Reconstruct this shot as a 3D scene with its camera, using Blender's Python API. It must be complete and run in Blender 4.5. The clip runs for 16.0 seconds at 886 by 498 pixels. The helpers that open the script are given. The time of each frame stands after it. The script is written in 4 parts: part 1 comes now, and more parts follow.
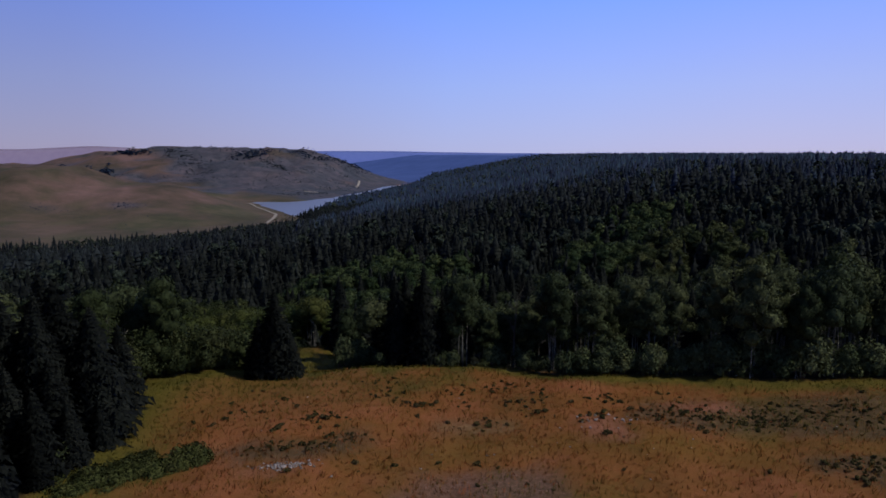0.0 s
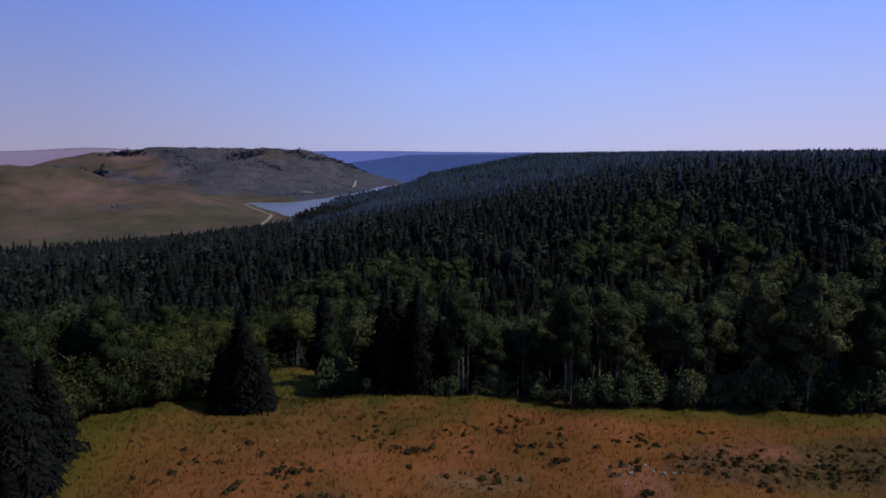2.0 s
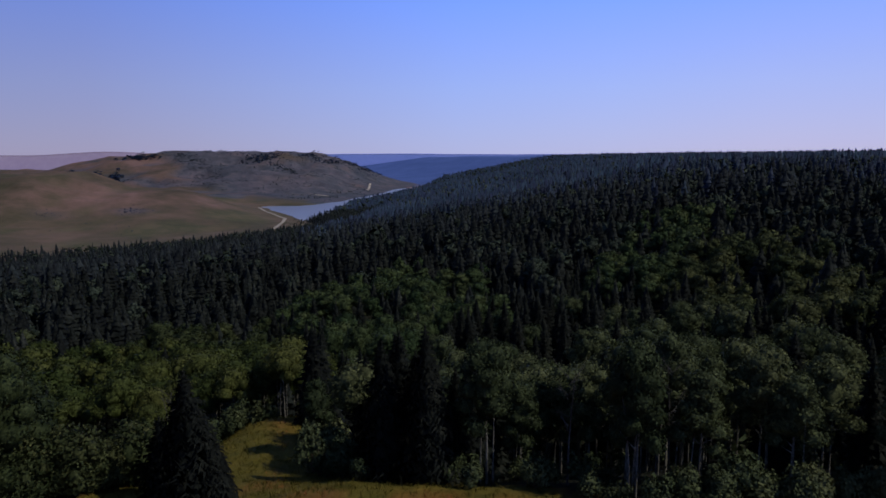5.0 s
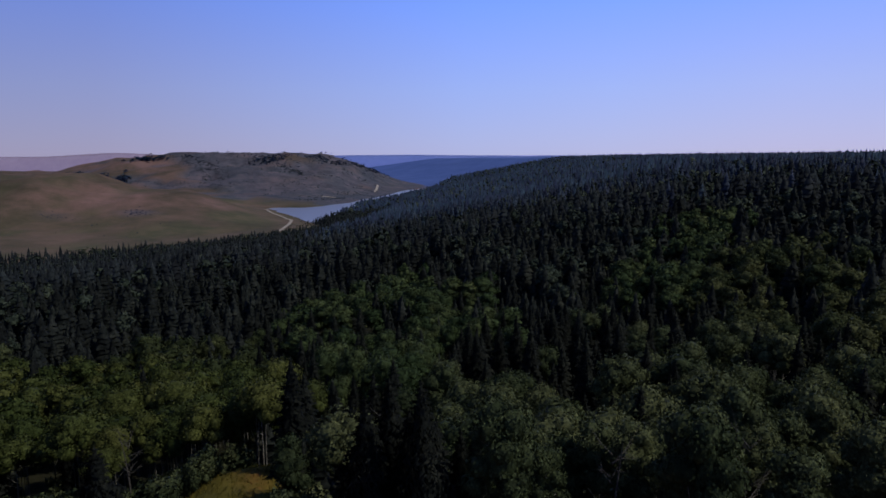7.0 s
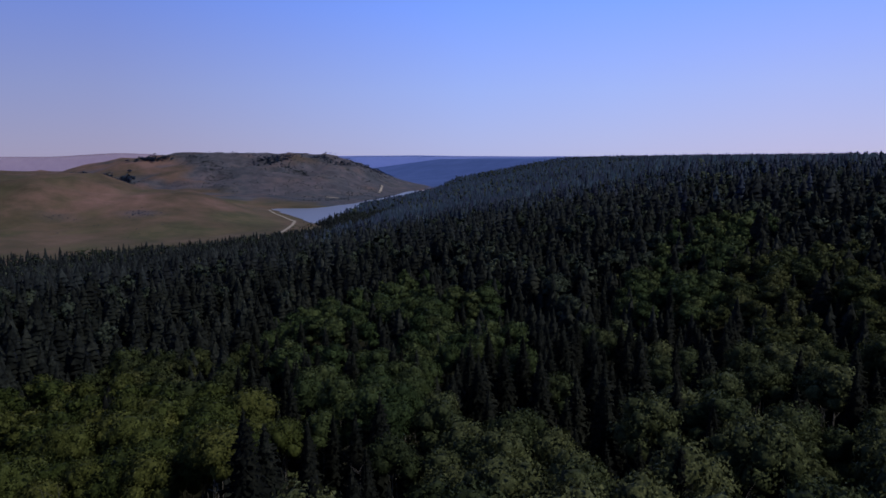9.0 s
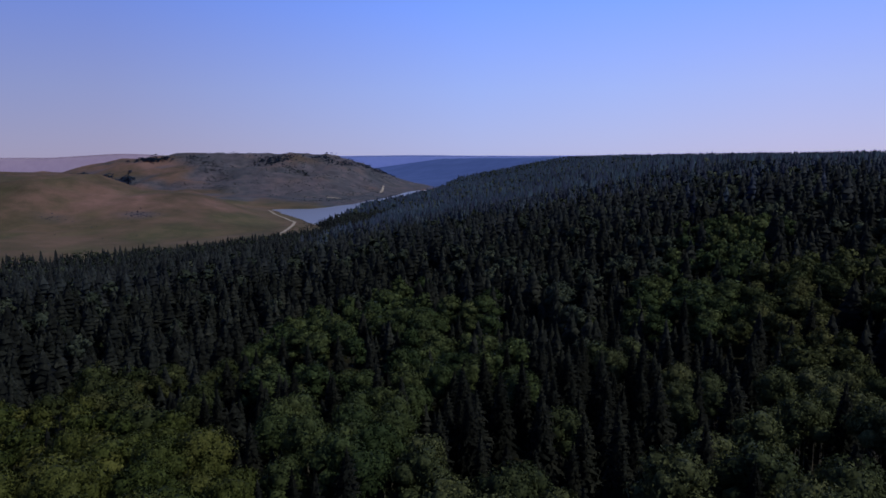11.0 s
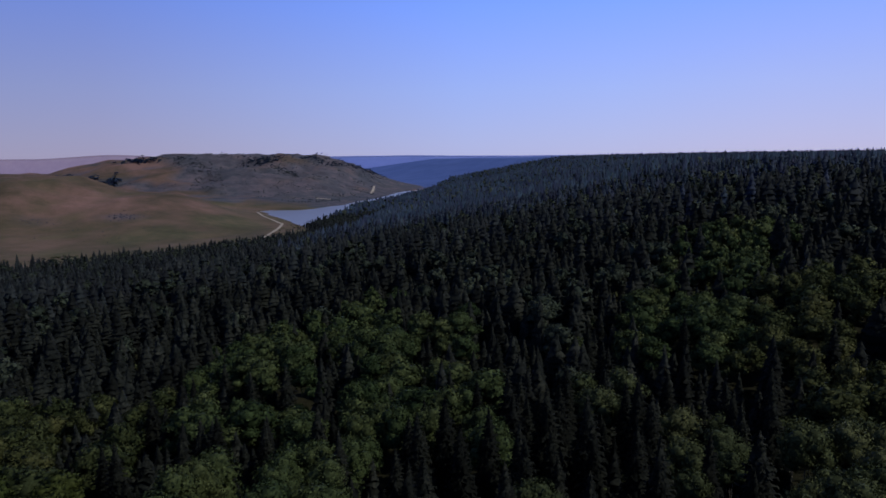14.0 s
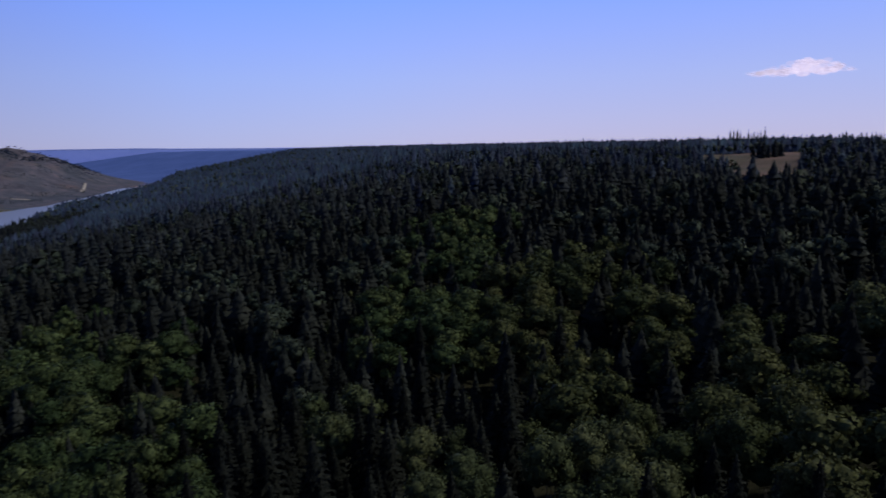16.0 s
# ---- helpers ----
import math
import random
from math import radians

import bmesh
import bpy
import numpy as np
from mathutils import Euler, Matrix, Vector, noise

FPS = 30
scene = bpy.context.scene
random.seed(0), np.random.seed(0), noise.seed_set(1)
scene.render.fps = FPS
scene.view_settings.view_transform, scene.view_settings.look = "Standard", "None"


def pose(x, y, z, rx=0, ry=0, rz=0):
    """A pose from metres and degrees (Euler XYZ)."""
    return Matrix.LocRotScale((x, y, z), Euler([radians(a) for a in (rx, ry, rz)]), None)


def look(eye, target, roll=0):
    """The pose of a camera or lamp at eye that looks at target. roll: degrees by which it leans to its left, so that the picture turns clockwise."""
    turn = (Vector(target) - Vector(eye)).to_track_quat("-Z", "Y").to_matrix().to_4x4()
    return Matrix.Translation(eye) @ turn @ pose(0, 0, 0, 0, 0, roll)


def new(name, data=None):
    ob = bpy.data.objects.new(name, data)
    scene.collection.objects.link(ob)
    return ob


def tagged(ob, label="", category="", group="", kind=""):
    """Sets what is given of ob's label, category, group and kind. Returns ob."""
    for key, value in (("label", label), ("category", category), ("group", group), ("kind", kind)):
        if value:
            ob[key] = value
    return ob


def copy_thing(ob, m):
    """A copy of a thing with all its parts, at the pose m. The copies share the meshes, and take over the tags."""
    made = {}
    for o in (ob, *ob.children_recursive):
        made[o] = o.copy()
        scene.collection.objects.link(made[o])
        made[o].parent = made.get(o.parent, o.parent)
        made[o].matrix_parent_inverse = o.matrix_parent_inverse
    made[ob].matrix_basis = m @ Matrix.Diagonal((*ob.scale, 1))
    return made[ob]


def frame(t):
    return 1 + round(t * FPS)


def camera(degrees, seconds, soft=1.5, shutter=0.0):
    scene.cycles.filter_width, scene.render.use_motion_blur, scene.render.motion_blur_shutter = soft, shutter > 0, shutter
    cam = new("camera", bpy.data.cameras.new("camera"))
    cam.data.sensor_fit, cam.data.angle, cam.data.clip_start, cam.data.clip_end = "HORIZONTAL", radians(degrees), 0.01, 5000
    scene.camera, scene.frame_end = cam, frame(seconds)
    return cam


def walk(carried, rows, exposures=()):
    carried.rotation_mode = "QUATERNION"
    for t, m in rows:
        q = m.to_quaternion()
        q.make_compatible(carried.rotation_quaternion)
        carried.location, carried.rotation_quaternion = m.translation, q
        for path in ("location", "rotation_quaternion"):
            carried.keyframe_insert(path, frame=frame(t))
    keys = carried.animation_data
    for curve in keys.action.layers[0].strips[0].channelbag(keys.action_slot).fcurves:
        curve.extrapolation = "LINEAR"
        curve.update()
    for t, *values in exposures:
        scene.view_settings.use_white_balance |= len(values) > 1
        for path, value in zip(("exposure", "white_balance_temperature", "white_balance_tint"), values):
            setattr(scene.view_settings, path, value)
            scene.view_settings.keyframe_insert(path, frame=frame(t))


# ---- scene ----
cam = camera(64.9, 16.0, soft=1.6, shutter=0.35)
EXPOSURES = [(0.0, -0.9), (16.0, -0.9)]
PATH = [
    (0, (1.169, 0.632, 30.553), (1.153, 2.613, 30.278), 0.3),
    (0.5, (1.15, 3.251, 30.08), (1.138, 5.232, 29.804), 0.3),
    (1, (1.15, 6.052, 29.857), (1.144, 8.033, 29.58), 0.3),
    (1.5, (1.191, 8.917, 29.861), (1.19, 10.897, 29.584), 0.1),
    (2, (1.127, 11.809, 29.897), (1.119, 13.79, 29.621), -0.0),
    (2.5, (1.169, 14.58, 29.934), (1.12, 16.56, 29.659), -0.1),
    (3, (1.076, 17.381, 29.961), (1.032, 19.362, 29.688), -0.1),
    (3.5, (0.978, 20.25, 30.013), (0.939, 22.231, 29.74), -0.2),
    (4, (0.931, 23.116, 30.088), (0.895, 25.097, 29.816), -0.3),
    (6.5, (0.941, 37.791, 30.207), (0.864, 39.772, 29.94), -0.2),
    (7, (0.953, 40.833, 30.249), (0.88, 42.814, 29.983), -0.3),
    (7.5, (1.02, 43.922, 30.296), (0.95, 45.903, 30.031), -0.3),
    (8, (1.145, 47.021, 30.33), (1.073, 49.002, 30.064), -0.2),
    (8.5, (1.316, 50.109, 30.322), (1.234, 52.09, 30.058), -0.2),
    (9, (1.494, 53.243, 30.321), (1.407, 55.224, 30.057), -0.2),
    (11.5, (3.267, 68.83, 30.445), (3.172, 70.81, 30.18), -0.4),
    (12, (3.712, 71.828, 30.448), (3.618, 73.809, 30.183), -0.4),
    (12.5, (4.287, 74.889, 30.446), (4.196, 76.869, 30.182), -0.4),
    (13, (5.049, 77.99, 30.445), (4.96, 79.971, 30.18), -0.4),
    (13.5, (5.99, 81.173, 30.429), (5.901, 83.153, 30.164), -0.6),
    (14, (6.958, 84.433, 30.348), (6.884, 86.414, 30.083), -0.6),
    (14.5, (7.831, 87.546, 30.283), (8.02, 89.518, 30.007), -0.7),
    (15, (8.815, 90.762, 30.257), (9.116, 92.719, 29.978), -0.7),
    (15.5, (10.024, 93.93, 30.226), (10.476, 95.857, 29.941), -0.7),
    (16, (11.539, 97.201, 30.153), (12.188, 99.07, 29.858), -0.8),
]
walk(cam, [(t, look(eye, target, roll)) for t, eye, target, roll in PATH], EXPOSURES)

# ---- world and sun ----
SUN_DIR = Vector((0.77, -0.27, 0.84)).normalized()
world = bpy.data.worlds.new("sky")
scene.world = world
world.use_nodes = True
wn = world.node_tree
sky = wn.nodes.new("ShaderNodeTexSky")
sky.sky_type = "NISHITA"
sky.sun_disc = False
sky.sun_elevation = math.asin(SUN_DIR.z)
sky.sun_rotation = math.atan2(SUN_DIR.x, SUN_DIR.y)
sky.altitude = 1200
sky.air_density, sky.dust_density, sky.ozone_density = 1.0, 0.6, 3.0
wn.nodes["Background"].inputs["Strength"].default_value = 0.10
# summer haze: a lavender band over the horizon that fades into blue
way = wn.nodes.new("ShaderNodeTexCoord")
split = wn.nodes.new("ShaderNodeSeparateXYZ")
haze = wn.nodes.new("ShaderNodeValToRGB")
for i, (p, c) in enumerate([(0.0, (7.8, 7.8, 13.9)), (0.09, (6.3, 7.8, 17.0)), (0.2, (4.0, 6.7, 20.5)), (0.38, (1.7, 3.2, 10.0)), (0.7, (0.8, 1.5, 4.8))]):
    el = haze.color_ramp.elements[i] if i < 2 else haze.color_ramp.elements.new(p)
    el.position, el.color = p, (*c, 1)
veil = wn.nodes.new("ShaderNodeMix")
veil.data_type = "RGBA"
veil.inputs[0].default_value = 0.8
wn.links.new(way.outputs["Generated"], split.inputs[0])
wn.links.new(split.outputs["Z"], haze.inputs["Fac"])
wn.links.new(sky.outputs["Color"], veil.inputs[6])
wn.links.new(haze.outputs["Color"], veil.inputs[7])
# sky brightens towards the sun; left lens falloff is put into the tint
across = wn.nodes.new("ShaderNodeMath")
across.operation = "MULTIPLY_ADD"
across.inputs[1].default_value = across.inputs[2].default_value = 0.5
bearing = wn.nodes.new("ShaderNodeValToRGB")
for i, (p, c) in enumerate([(0.0, (0.70, 0.64, 0.58)), (0.267, (0.86, 0.806, 0.755)), (0.38, (0.975, 0.99, 0.955)), (0.5, (1.10, 1.18, 1.155)), (0.6, (1.20, 1.25, 1.19)), (0.7, (1.29, 1.26, 1.16)), (0.85, (1.30, 1.24, 1.12)), (1.0, (1.25, 1.20, 1.10))]):
    el = bearing.color_ramp.elements[i] if i < 2 else bearing.color_ramp.elements.new(p)
    el.position, el.color = p, (*c, 1)
bearing_tint = wn.nodes.new("ShaderNodeMix")
bearing_tint.data_type, bearing_tint.blend_type = "RGBA", "MULTIPLY"
bearing_tint.inputs[0].default_value = 1.0
wn.links.new(split.outputs["X"], across.inputs[0])
wn.links.new(across.outputs[0], bearing.inputs["Fac"])
wn.links.new(veil.outputs[2], bearing_tint.inputs[6])
wn.links.new(bearing.outputs["Color"], bearing_tint.inputs[7])
wn.links.new(bearing_tint.outputs[2], wn.nodes["Background"].inputs["Color"])
sun = new("sun", bpy.data.lights.new("sun", "SUN"))
sun.data.energy, sun.data.angle, sun.data.color = 5.0, radians(0.5), (1.0, 0.94, 0.85)
sun.matrix_world = look(SUN_DIR * 100, (0, 0, 0))


# ---- small helpers ----
rng = np.random.default_rng(7)


def ramp(x, a, b):
    t = np.clip((x - a) / (b - a), 0, 1)
    return t * t * (3 - 2 * t)


def bell(x, y, cx, cy, rx, ry):
    return np.exp(-((x - cx) / rx) ** 2 - ((y - cy) / ry) ** 2)


def waves(x, y, size, seed, octaves=4):
    """Smooth rolling noise in about -1..1 from summed sines."""
    g = np.random.default_rng(seed)
    total, amp, k = 0.0, 1.0, 2 * np.pi / size
    for _ in range(octaves):
        for _ in range(3):
            a, p = g.uniform(0, 2 * np.pi, 2)
            total = total + amp * np.sin(k * (x * np.cos(a) + y * np.sin(a)) + p) / 3
        amp, k = amp * 0.55, k * 1.9
    return total


def line_distance(x, y, line):
    best = np.full(np.shape(x), 1e9)
    for (ax, ay), (bx, by) in zip(line, line[1:]):
        dx, dy = bx - ax, by - ay
        t = np.clip(((x - ax) * dx + (y - ay) * dy) / (dx * dx + dy * dy), 0, 1)
        best = np.minimum(best, np.hypot(x - ax - t * dx, y - ay - t * dy))
    return best


def side(x, y, line):
    """How far a point lies to the right of a line that runs away along y, by the line's x at that y."""
    return x - np.interp(y, [p[1] for p in line], [p[0] for p in line])


def mesh(name, verts, tris, material, normals=None, smooth=False, tint=None):
    me = bpy.data.meshes.new(name)
    verts, tris = np.asarray(verts, np.float32), np.asarray(tris, np.int32)
    me.vertices.add(len(verts))
    me.vertices.foreach_set("co", verts.ravel())
    me.loops.add(tris.size)
    me.loops.foreach_set("vertex_index", tris.ravel())
    me.polygons.add(len(tris))
    me.polygons.foreach_set("loop_start", np.arange(0, tris.size, tris.shape[1], dtype=np.int32))
    me.polygons.foreach_set("use_smooth", np.full(len(tris), smooth))
    if tint is not None:
        me.attributes.new("tint", "FLOAT", "POINT").data.foreach_set("value", np.asarray(tint, np.float32))
    me.materials.append(material)
    me.update(calc_edges=True)
    if normals is not None:
        me.polygons.foreach_set("use_smooth", np.full(len(tris), True))
        me.normals_split_custom_set_from_vertices(np.asarray(normals, np.float32))
    return me


def leafy(name, shape, material):
    return mesh(name, shape[0], shape[1], material, shape[2] if len(shape) > 2 else None)


def part(name, me, parent, label=""):
    ob = new(name, me)
    ob.parent = parent
    return tagged(ob, label)


def unit(v):
    return v / (np.linalg.norm(v, axis=1)[:, None] + 1e-9)


def own_normals(v, t):
    f = np.cross(v[t[:, 1]] - v[t[:, 0]], v[t[:, 2]] - v[t[:, 0]])
    n = np.zeros_like(v)
    for k in range(3):
        np.add.at(n, t[:, k], f)
    return unit(n)


def join(pieces):
    """One array of corners, one of triangles and one of normals from several."""
    vs, ts, ns, n = [], [], [], 0
    for piece in pieces:
        v, t = np.asarray(piece[0], float), np.asarray(piece[1])
        vs.append(v)
        ts.append(t + n)
        ns.append(piece[2] if len(piece) > 2 else own_normals(v, t))
        n += len(v)
    return np.concatenate(vs), np.concatenate(ts), np.concatenate(ns)


# ---- materials ----
def material(name, colours, size, rough=0.9, bump=0.3, bump_size=None, by=None, spread=0.25, through_light=0.0, spec=0.06, grain=0.45):
    """A natural surface: two noises over a ramp of colours, fine relief, and a shift from piece to piece."""
    m = bpy.data.materials.new(name)
    m.use_nodes = True
    n, l = m.node_tree.nodes, m.node_tree.links
    b = n["Principled BSDF"]
    b.inputs["Roughness"].default_value = rough
    b.inputs["Specular IOR Level"].default_value = spec
    co = n.new("ShaderNodeTexCoord")
    big, fine = n.new("ShaderNodeTexNoise"), n.new("ShaderNodeTexNoise")
    big.inputs["Scale"].default_value, big.inputs["Detail"].default_value = 1 / size, 6
    fine.inputs["Scale"].default_value, fine.inputs["Detail"].default_value = 9 / size, 4
    mix = n.new("ShaderNodeMath")
    mix.operation = "MULTIPLY_ADD"
    mix.inputs[1].default_value = 0.75
    last = n.new("ShaderNodeMath")
    last.operation = "MULTIPLY_ADD"
    last.inputs[1].default_value = 0.75
    last.inputs[2].default_value = -0.25
    cr = n.new("ShaderNodeValToRGB")
    e = cr.color_ramp.elements
    for i, c in enumerate(colours):
        p = 0.3 + 0.4 * i / max(1, len(colours) - 1)
        el = e[i] if i < 2 else e.new(p)
        el.position = p
        el.color = (*c, 1)
    for tex in (big, fine):
        l.new(co.outputs["Object"], tex.inputs["Vector"])
    l.new(fine.outputs["Fac"], mix.inputs[0])
    l.new(big.outputs["Fac"], last.inputs[0])
    l.new(last.outputs[0], mix.inputs[2])
    l.new(mix.outputs[0], cr.inputs["Fac"])
    colour = cr.outputs["Color"]
    if by:
        if by == "object":
            src = n.new("ShaderNodeObjectInfo").outputs["Random"]
        elif by == "tint":
            at = n.new("ShaderNodeAttribute")
            at.attribute_name = "tint"
            src = at.outputs["Fac"]
        else:
            src = n.new("ShaderNodeNewGeometry").outputs["Random Per Island"]
        island = n.new("ShaderNodeNewGeometry").outputs["Random Per Island"]
        value = n.new("ShaderNodeMath")
        value.operation = "MULTIPLY_ADD"
        value.inputs[1].default_value, value.inputs[2].default_value = 2 * spread, 1 - spread
        l.new(src, value.inputs[0])
        val2 = n.new("ShaderNodeMath")
        val2.operation = "MULTIPLY_ADD"
        val2.inputs[1].default_value, val2.inputs[2].default_value = grain, 1 - grain / 2
        l.new(island, val2.inputs[0])
        val3 = n.new("ShaderNodeMath")
        val3.operation = "MULTIPLY"
        l.new(value.outputs[0], val3.inputs[0])
        l.new(val2.outputs[0], val3.inputs[1])
        hue = n.new("ShaderNodeMath")
        hue.operation = "MULTIPLY_ADD"
        hue.inputs[1].default_value, hue.inputs[2].default_value = -0.05, 0.525
        l.new(src, hue.inputs[0])
        hsv = n.new("ShaderNodeHueSaturation")
        l.new(hue.outputs[0], hsv.inputs["Hue"])
        l.new(val3.outputs[0], hsv.inputs["Value"])
        l.new(colour, hsv.inputs["Color"])
        colour = hsv.outputs["Color"]
    l.new(colour, b.inputs["Base Color"])
    if bump:
        bt, bn = n.new("ShaderNodeTexNoise"), n.new("ShaderNodeBump")
        bt.inputs["Scale"].default_value, bt.inputs["Detail"].default_value = 1 / (bump_size or size / 6), 5
        bn.inputs["Strength"].default_value, bn.inputs["Distance"].default_value = bump, (bump_size or size / 6) * 0.5
        l.new(co.outputs["Object"], bt.inputs["Vector"])
        l.new(bt.outputs["Fac"], bn.inputs["Height"])
        l.new(bn.outputs["Normal"], b.inputs["Normal"])
    if through_light:
        tr, ms = n.new("ShaderNodeBsdfTranslucent"), n.new("ShaderNodeMixShader")
        ms.inputs[0].default_value = through_light
        l.new(colour, tr.inputs["Color"])
        l.new(b.outputs[0], ms.inputs[1])
        l.new(tr.outputs[0], ms.inputs[2])
        l.new(ms.outputs[0], n["Material Output"].inputs["Surface"])
    return m


# Spruce needles by distance: haze painted in, lighter and bluer farther off.
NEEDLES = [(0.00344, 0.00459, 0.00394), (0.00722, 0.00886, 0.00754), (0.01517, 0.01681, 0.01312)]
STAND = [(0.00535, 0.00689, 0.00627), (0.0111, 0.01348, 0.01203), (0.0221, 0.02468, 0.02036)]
FOREST_HAZE = [(0.00663, 0.00877, 0.00962), (0.01261, 0.01571, 0.01689), (0.02192, 0.02566, 0.0262)]
# The plateau's blue cast is air haze mixed into the needle colour.
BELT_HAZE = [(0.00966, 0.01428, 0.02153), (0.01911, 0.02646, 0.0399), (0.0315, 0.04095, 0.05985)]
DISTANT_HAZE = [(0.012, 0.020, 0.036), (0.022, 0.034, 0.061), (0.033, 0.048, 0.079)]
LEAVES = [(0.01682, 0.02315, 0.01034), (0.0374, 0.04796, 0.02155), (0.0851, 0.10218, 0.04596)]
YOUNG = [(0.0212, 0.02826, 0.00777), (0.04504, 0.05564, 0.01501), (0.08302, 0.09715, 0.03091)]
GREEN = [(0.01396, 0.0221, 0.00868), (0.03256, 0.04806, 0.0186), (0.07132, 0.0969, 0.03876)]
# Olive is the leaves' own hue; the darker tone imitates lens falloff.
OLIVE_DIMMED = [(0.01622, 0.02118, 0.00801), (0.03578, 0.04436, 0.01717), (0.07346, 0.08395, 0.03434)]
# Slope aspens: some of the haze's blue is mixed into the leaf colour.
SLOPE_HAZE = [(0.01274, 0.01805, 0.01296), (0.02548, 0.0342, 0.02448), (0.04508, 0.05605, 0.03816)]
leaves_green = material("green_aspen_leaves", GREEN, 2.5, rough=0.7, spec=0.05, by="tint", bump=0, through_light=0.2)
needles_belt_haze = material("plateau_needles_haze", BELT_HAZE, 90.0, by="tint", bump=0, spread=0.22, grain=0.15)
needles = material("spruce_needles", NEEDLES, 1.5, by="object", bump=0, spread=0.4, grain=0.6)
needles_mid = material("spruce_needles_stand", STAND, 3.0, by="tint", bump=0, spread=0.42, grain=0.45)
needles_far_haze = material("spruce_needles_forest_haze", FOREST_HAZE, 40.0, by="tint", bump=0, spread=0.3, grain=0.2)
leaves = material("aspen_leaves", LEAVES, 0.8, rough=0.7, spread=0.38, by="object", bump=0, through_light=0.2, spec=0.05, grain=0.5)
leaves_far = material("aspen_leaves_forest", LEAVES, 2.5, rough=0.7, spread=0.38, by="tint", bump=0, through_light=0.2, spec=0.05)
needles_distant_haze = material("distant_needles_haze", DISTANT_HAZE, 90.0, by="tint", bump=0, spread=0.2, grain=0.1)
leaves_young = material("young_aspen_leaves", YOUNG, 2.5, rough=0.7, spec=0.05, by="tint", bump=0, through_light=0.2)
leaves_drab = material("olive_leaves_dimmed_forest", OLIVE_DIMMED, 2.5, rough=0.7, spec=0.05, by="tint", bump=0, through_light=0.2)
leaves_hill = material("slope_aspen_leaves", SLOPE_HAZE, 20.0, rough=0.7, spec=0.05, by="tint", bump=0, grain=0.2)
leaves_fresh = material("fresh_aspen_leaves", GREEN, 0.8, rough=0.7, spec=0.05, by="object", bump=0, through_light=0.2)
leaves_olive = material("olive_leaves_dimmed", OLIVE_DIMMED, 0.8, rough=0.7, spec=0.05, by="object", bump=0, through_light=0.2)
leaves_light = material("light_aspen_leaves", YOUNG, 0.8, rough=0.7, spec=0.05, by="object", bump=0, through_light=0.15)
bark_dark = material("spruce_bark", [(0.05, 0.035, 0.025), (0.12, 0.09, 0.07)], 0.5)
dead_wood = material("dead_wood", [(0.03, 0.028, 0.026), (0.06, 0.056, 0.052), (0.10, 0.094, 0.087)], 0.6)
bark_pale = material("aspen_bark", [(0.05, 0.047, 0.04), (0.11, 0.105, 0.09), (0.24, 0.23, 0.20)], 0.6)
thicket_leaves = material("thicket_leaves", [(0.020, 0.027, 0.0085), (0.040, 0.048, 0.0145), (0.076, 0.080, 0.027)], 0.8, by="object", bump=0)
shrub_leaves = material("shrub_leaves", [(0.036, 0.031, 0.012), (0.064, 0.052, 0.021), (0.105, 0.082, 0.036)], 0.8, by="object", bump=0)
willow_leaves = material("willow_leaves", [(0.032, 0.042, 0.019), (0.060, 0.074, 0.034), (0.105, 0.120, 0.060)], 0.8, by="object", bump=0, through_light=0.2)
stone_mat = material("pale_stone", [(0.16, 0.135, 0.12), (0.34, 0.30, 0.27)], 0.3, by="island")
# Scrub on the far hill, blued and lightened to carry the air's haze.
hazed_scrub_leaves = material("hazed_scrub_leaves", [(0.018, 0.027, 0.034), (0.034, 0.046, 0.055), (0.055, 0.067, 0.074)], 60.0, by="tint", bump=0, spread=0.25, grain=0.15)
gravel = material("road_gravel", [(0.24, 0.21, 0.17), (0.36, 0.32, 0.27)], 6.0, rough=0.95)


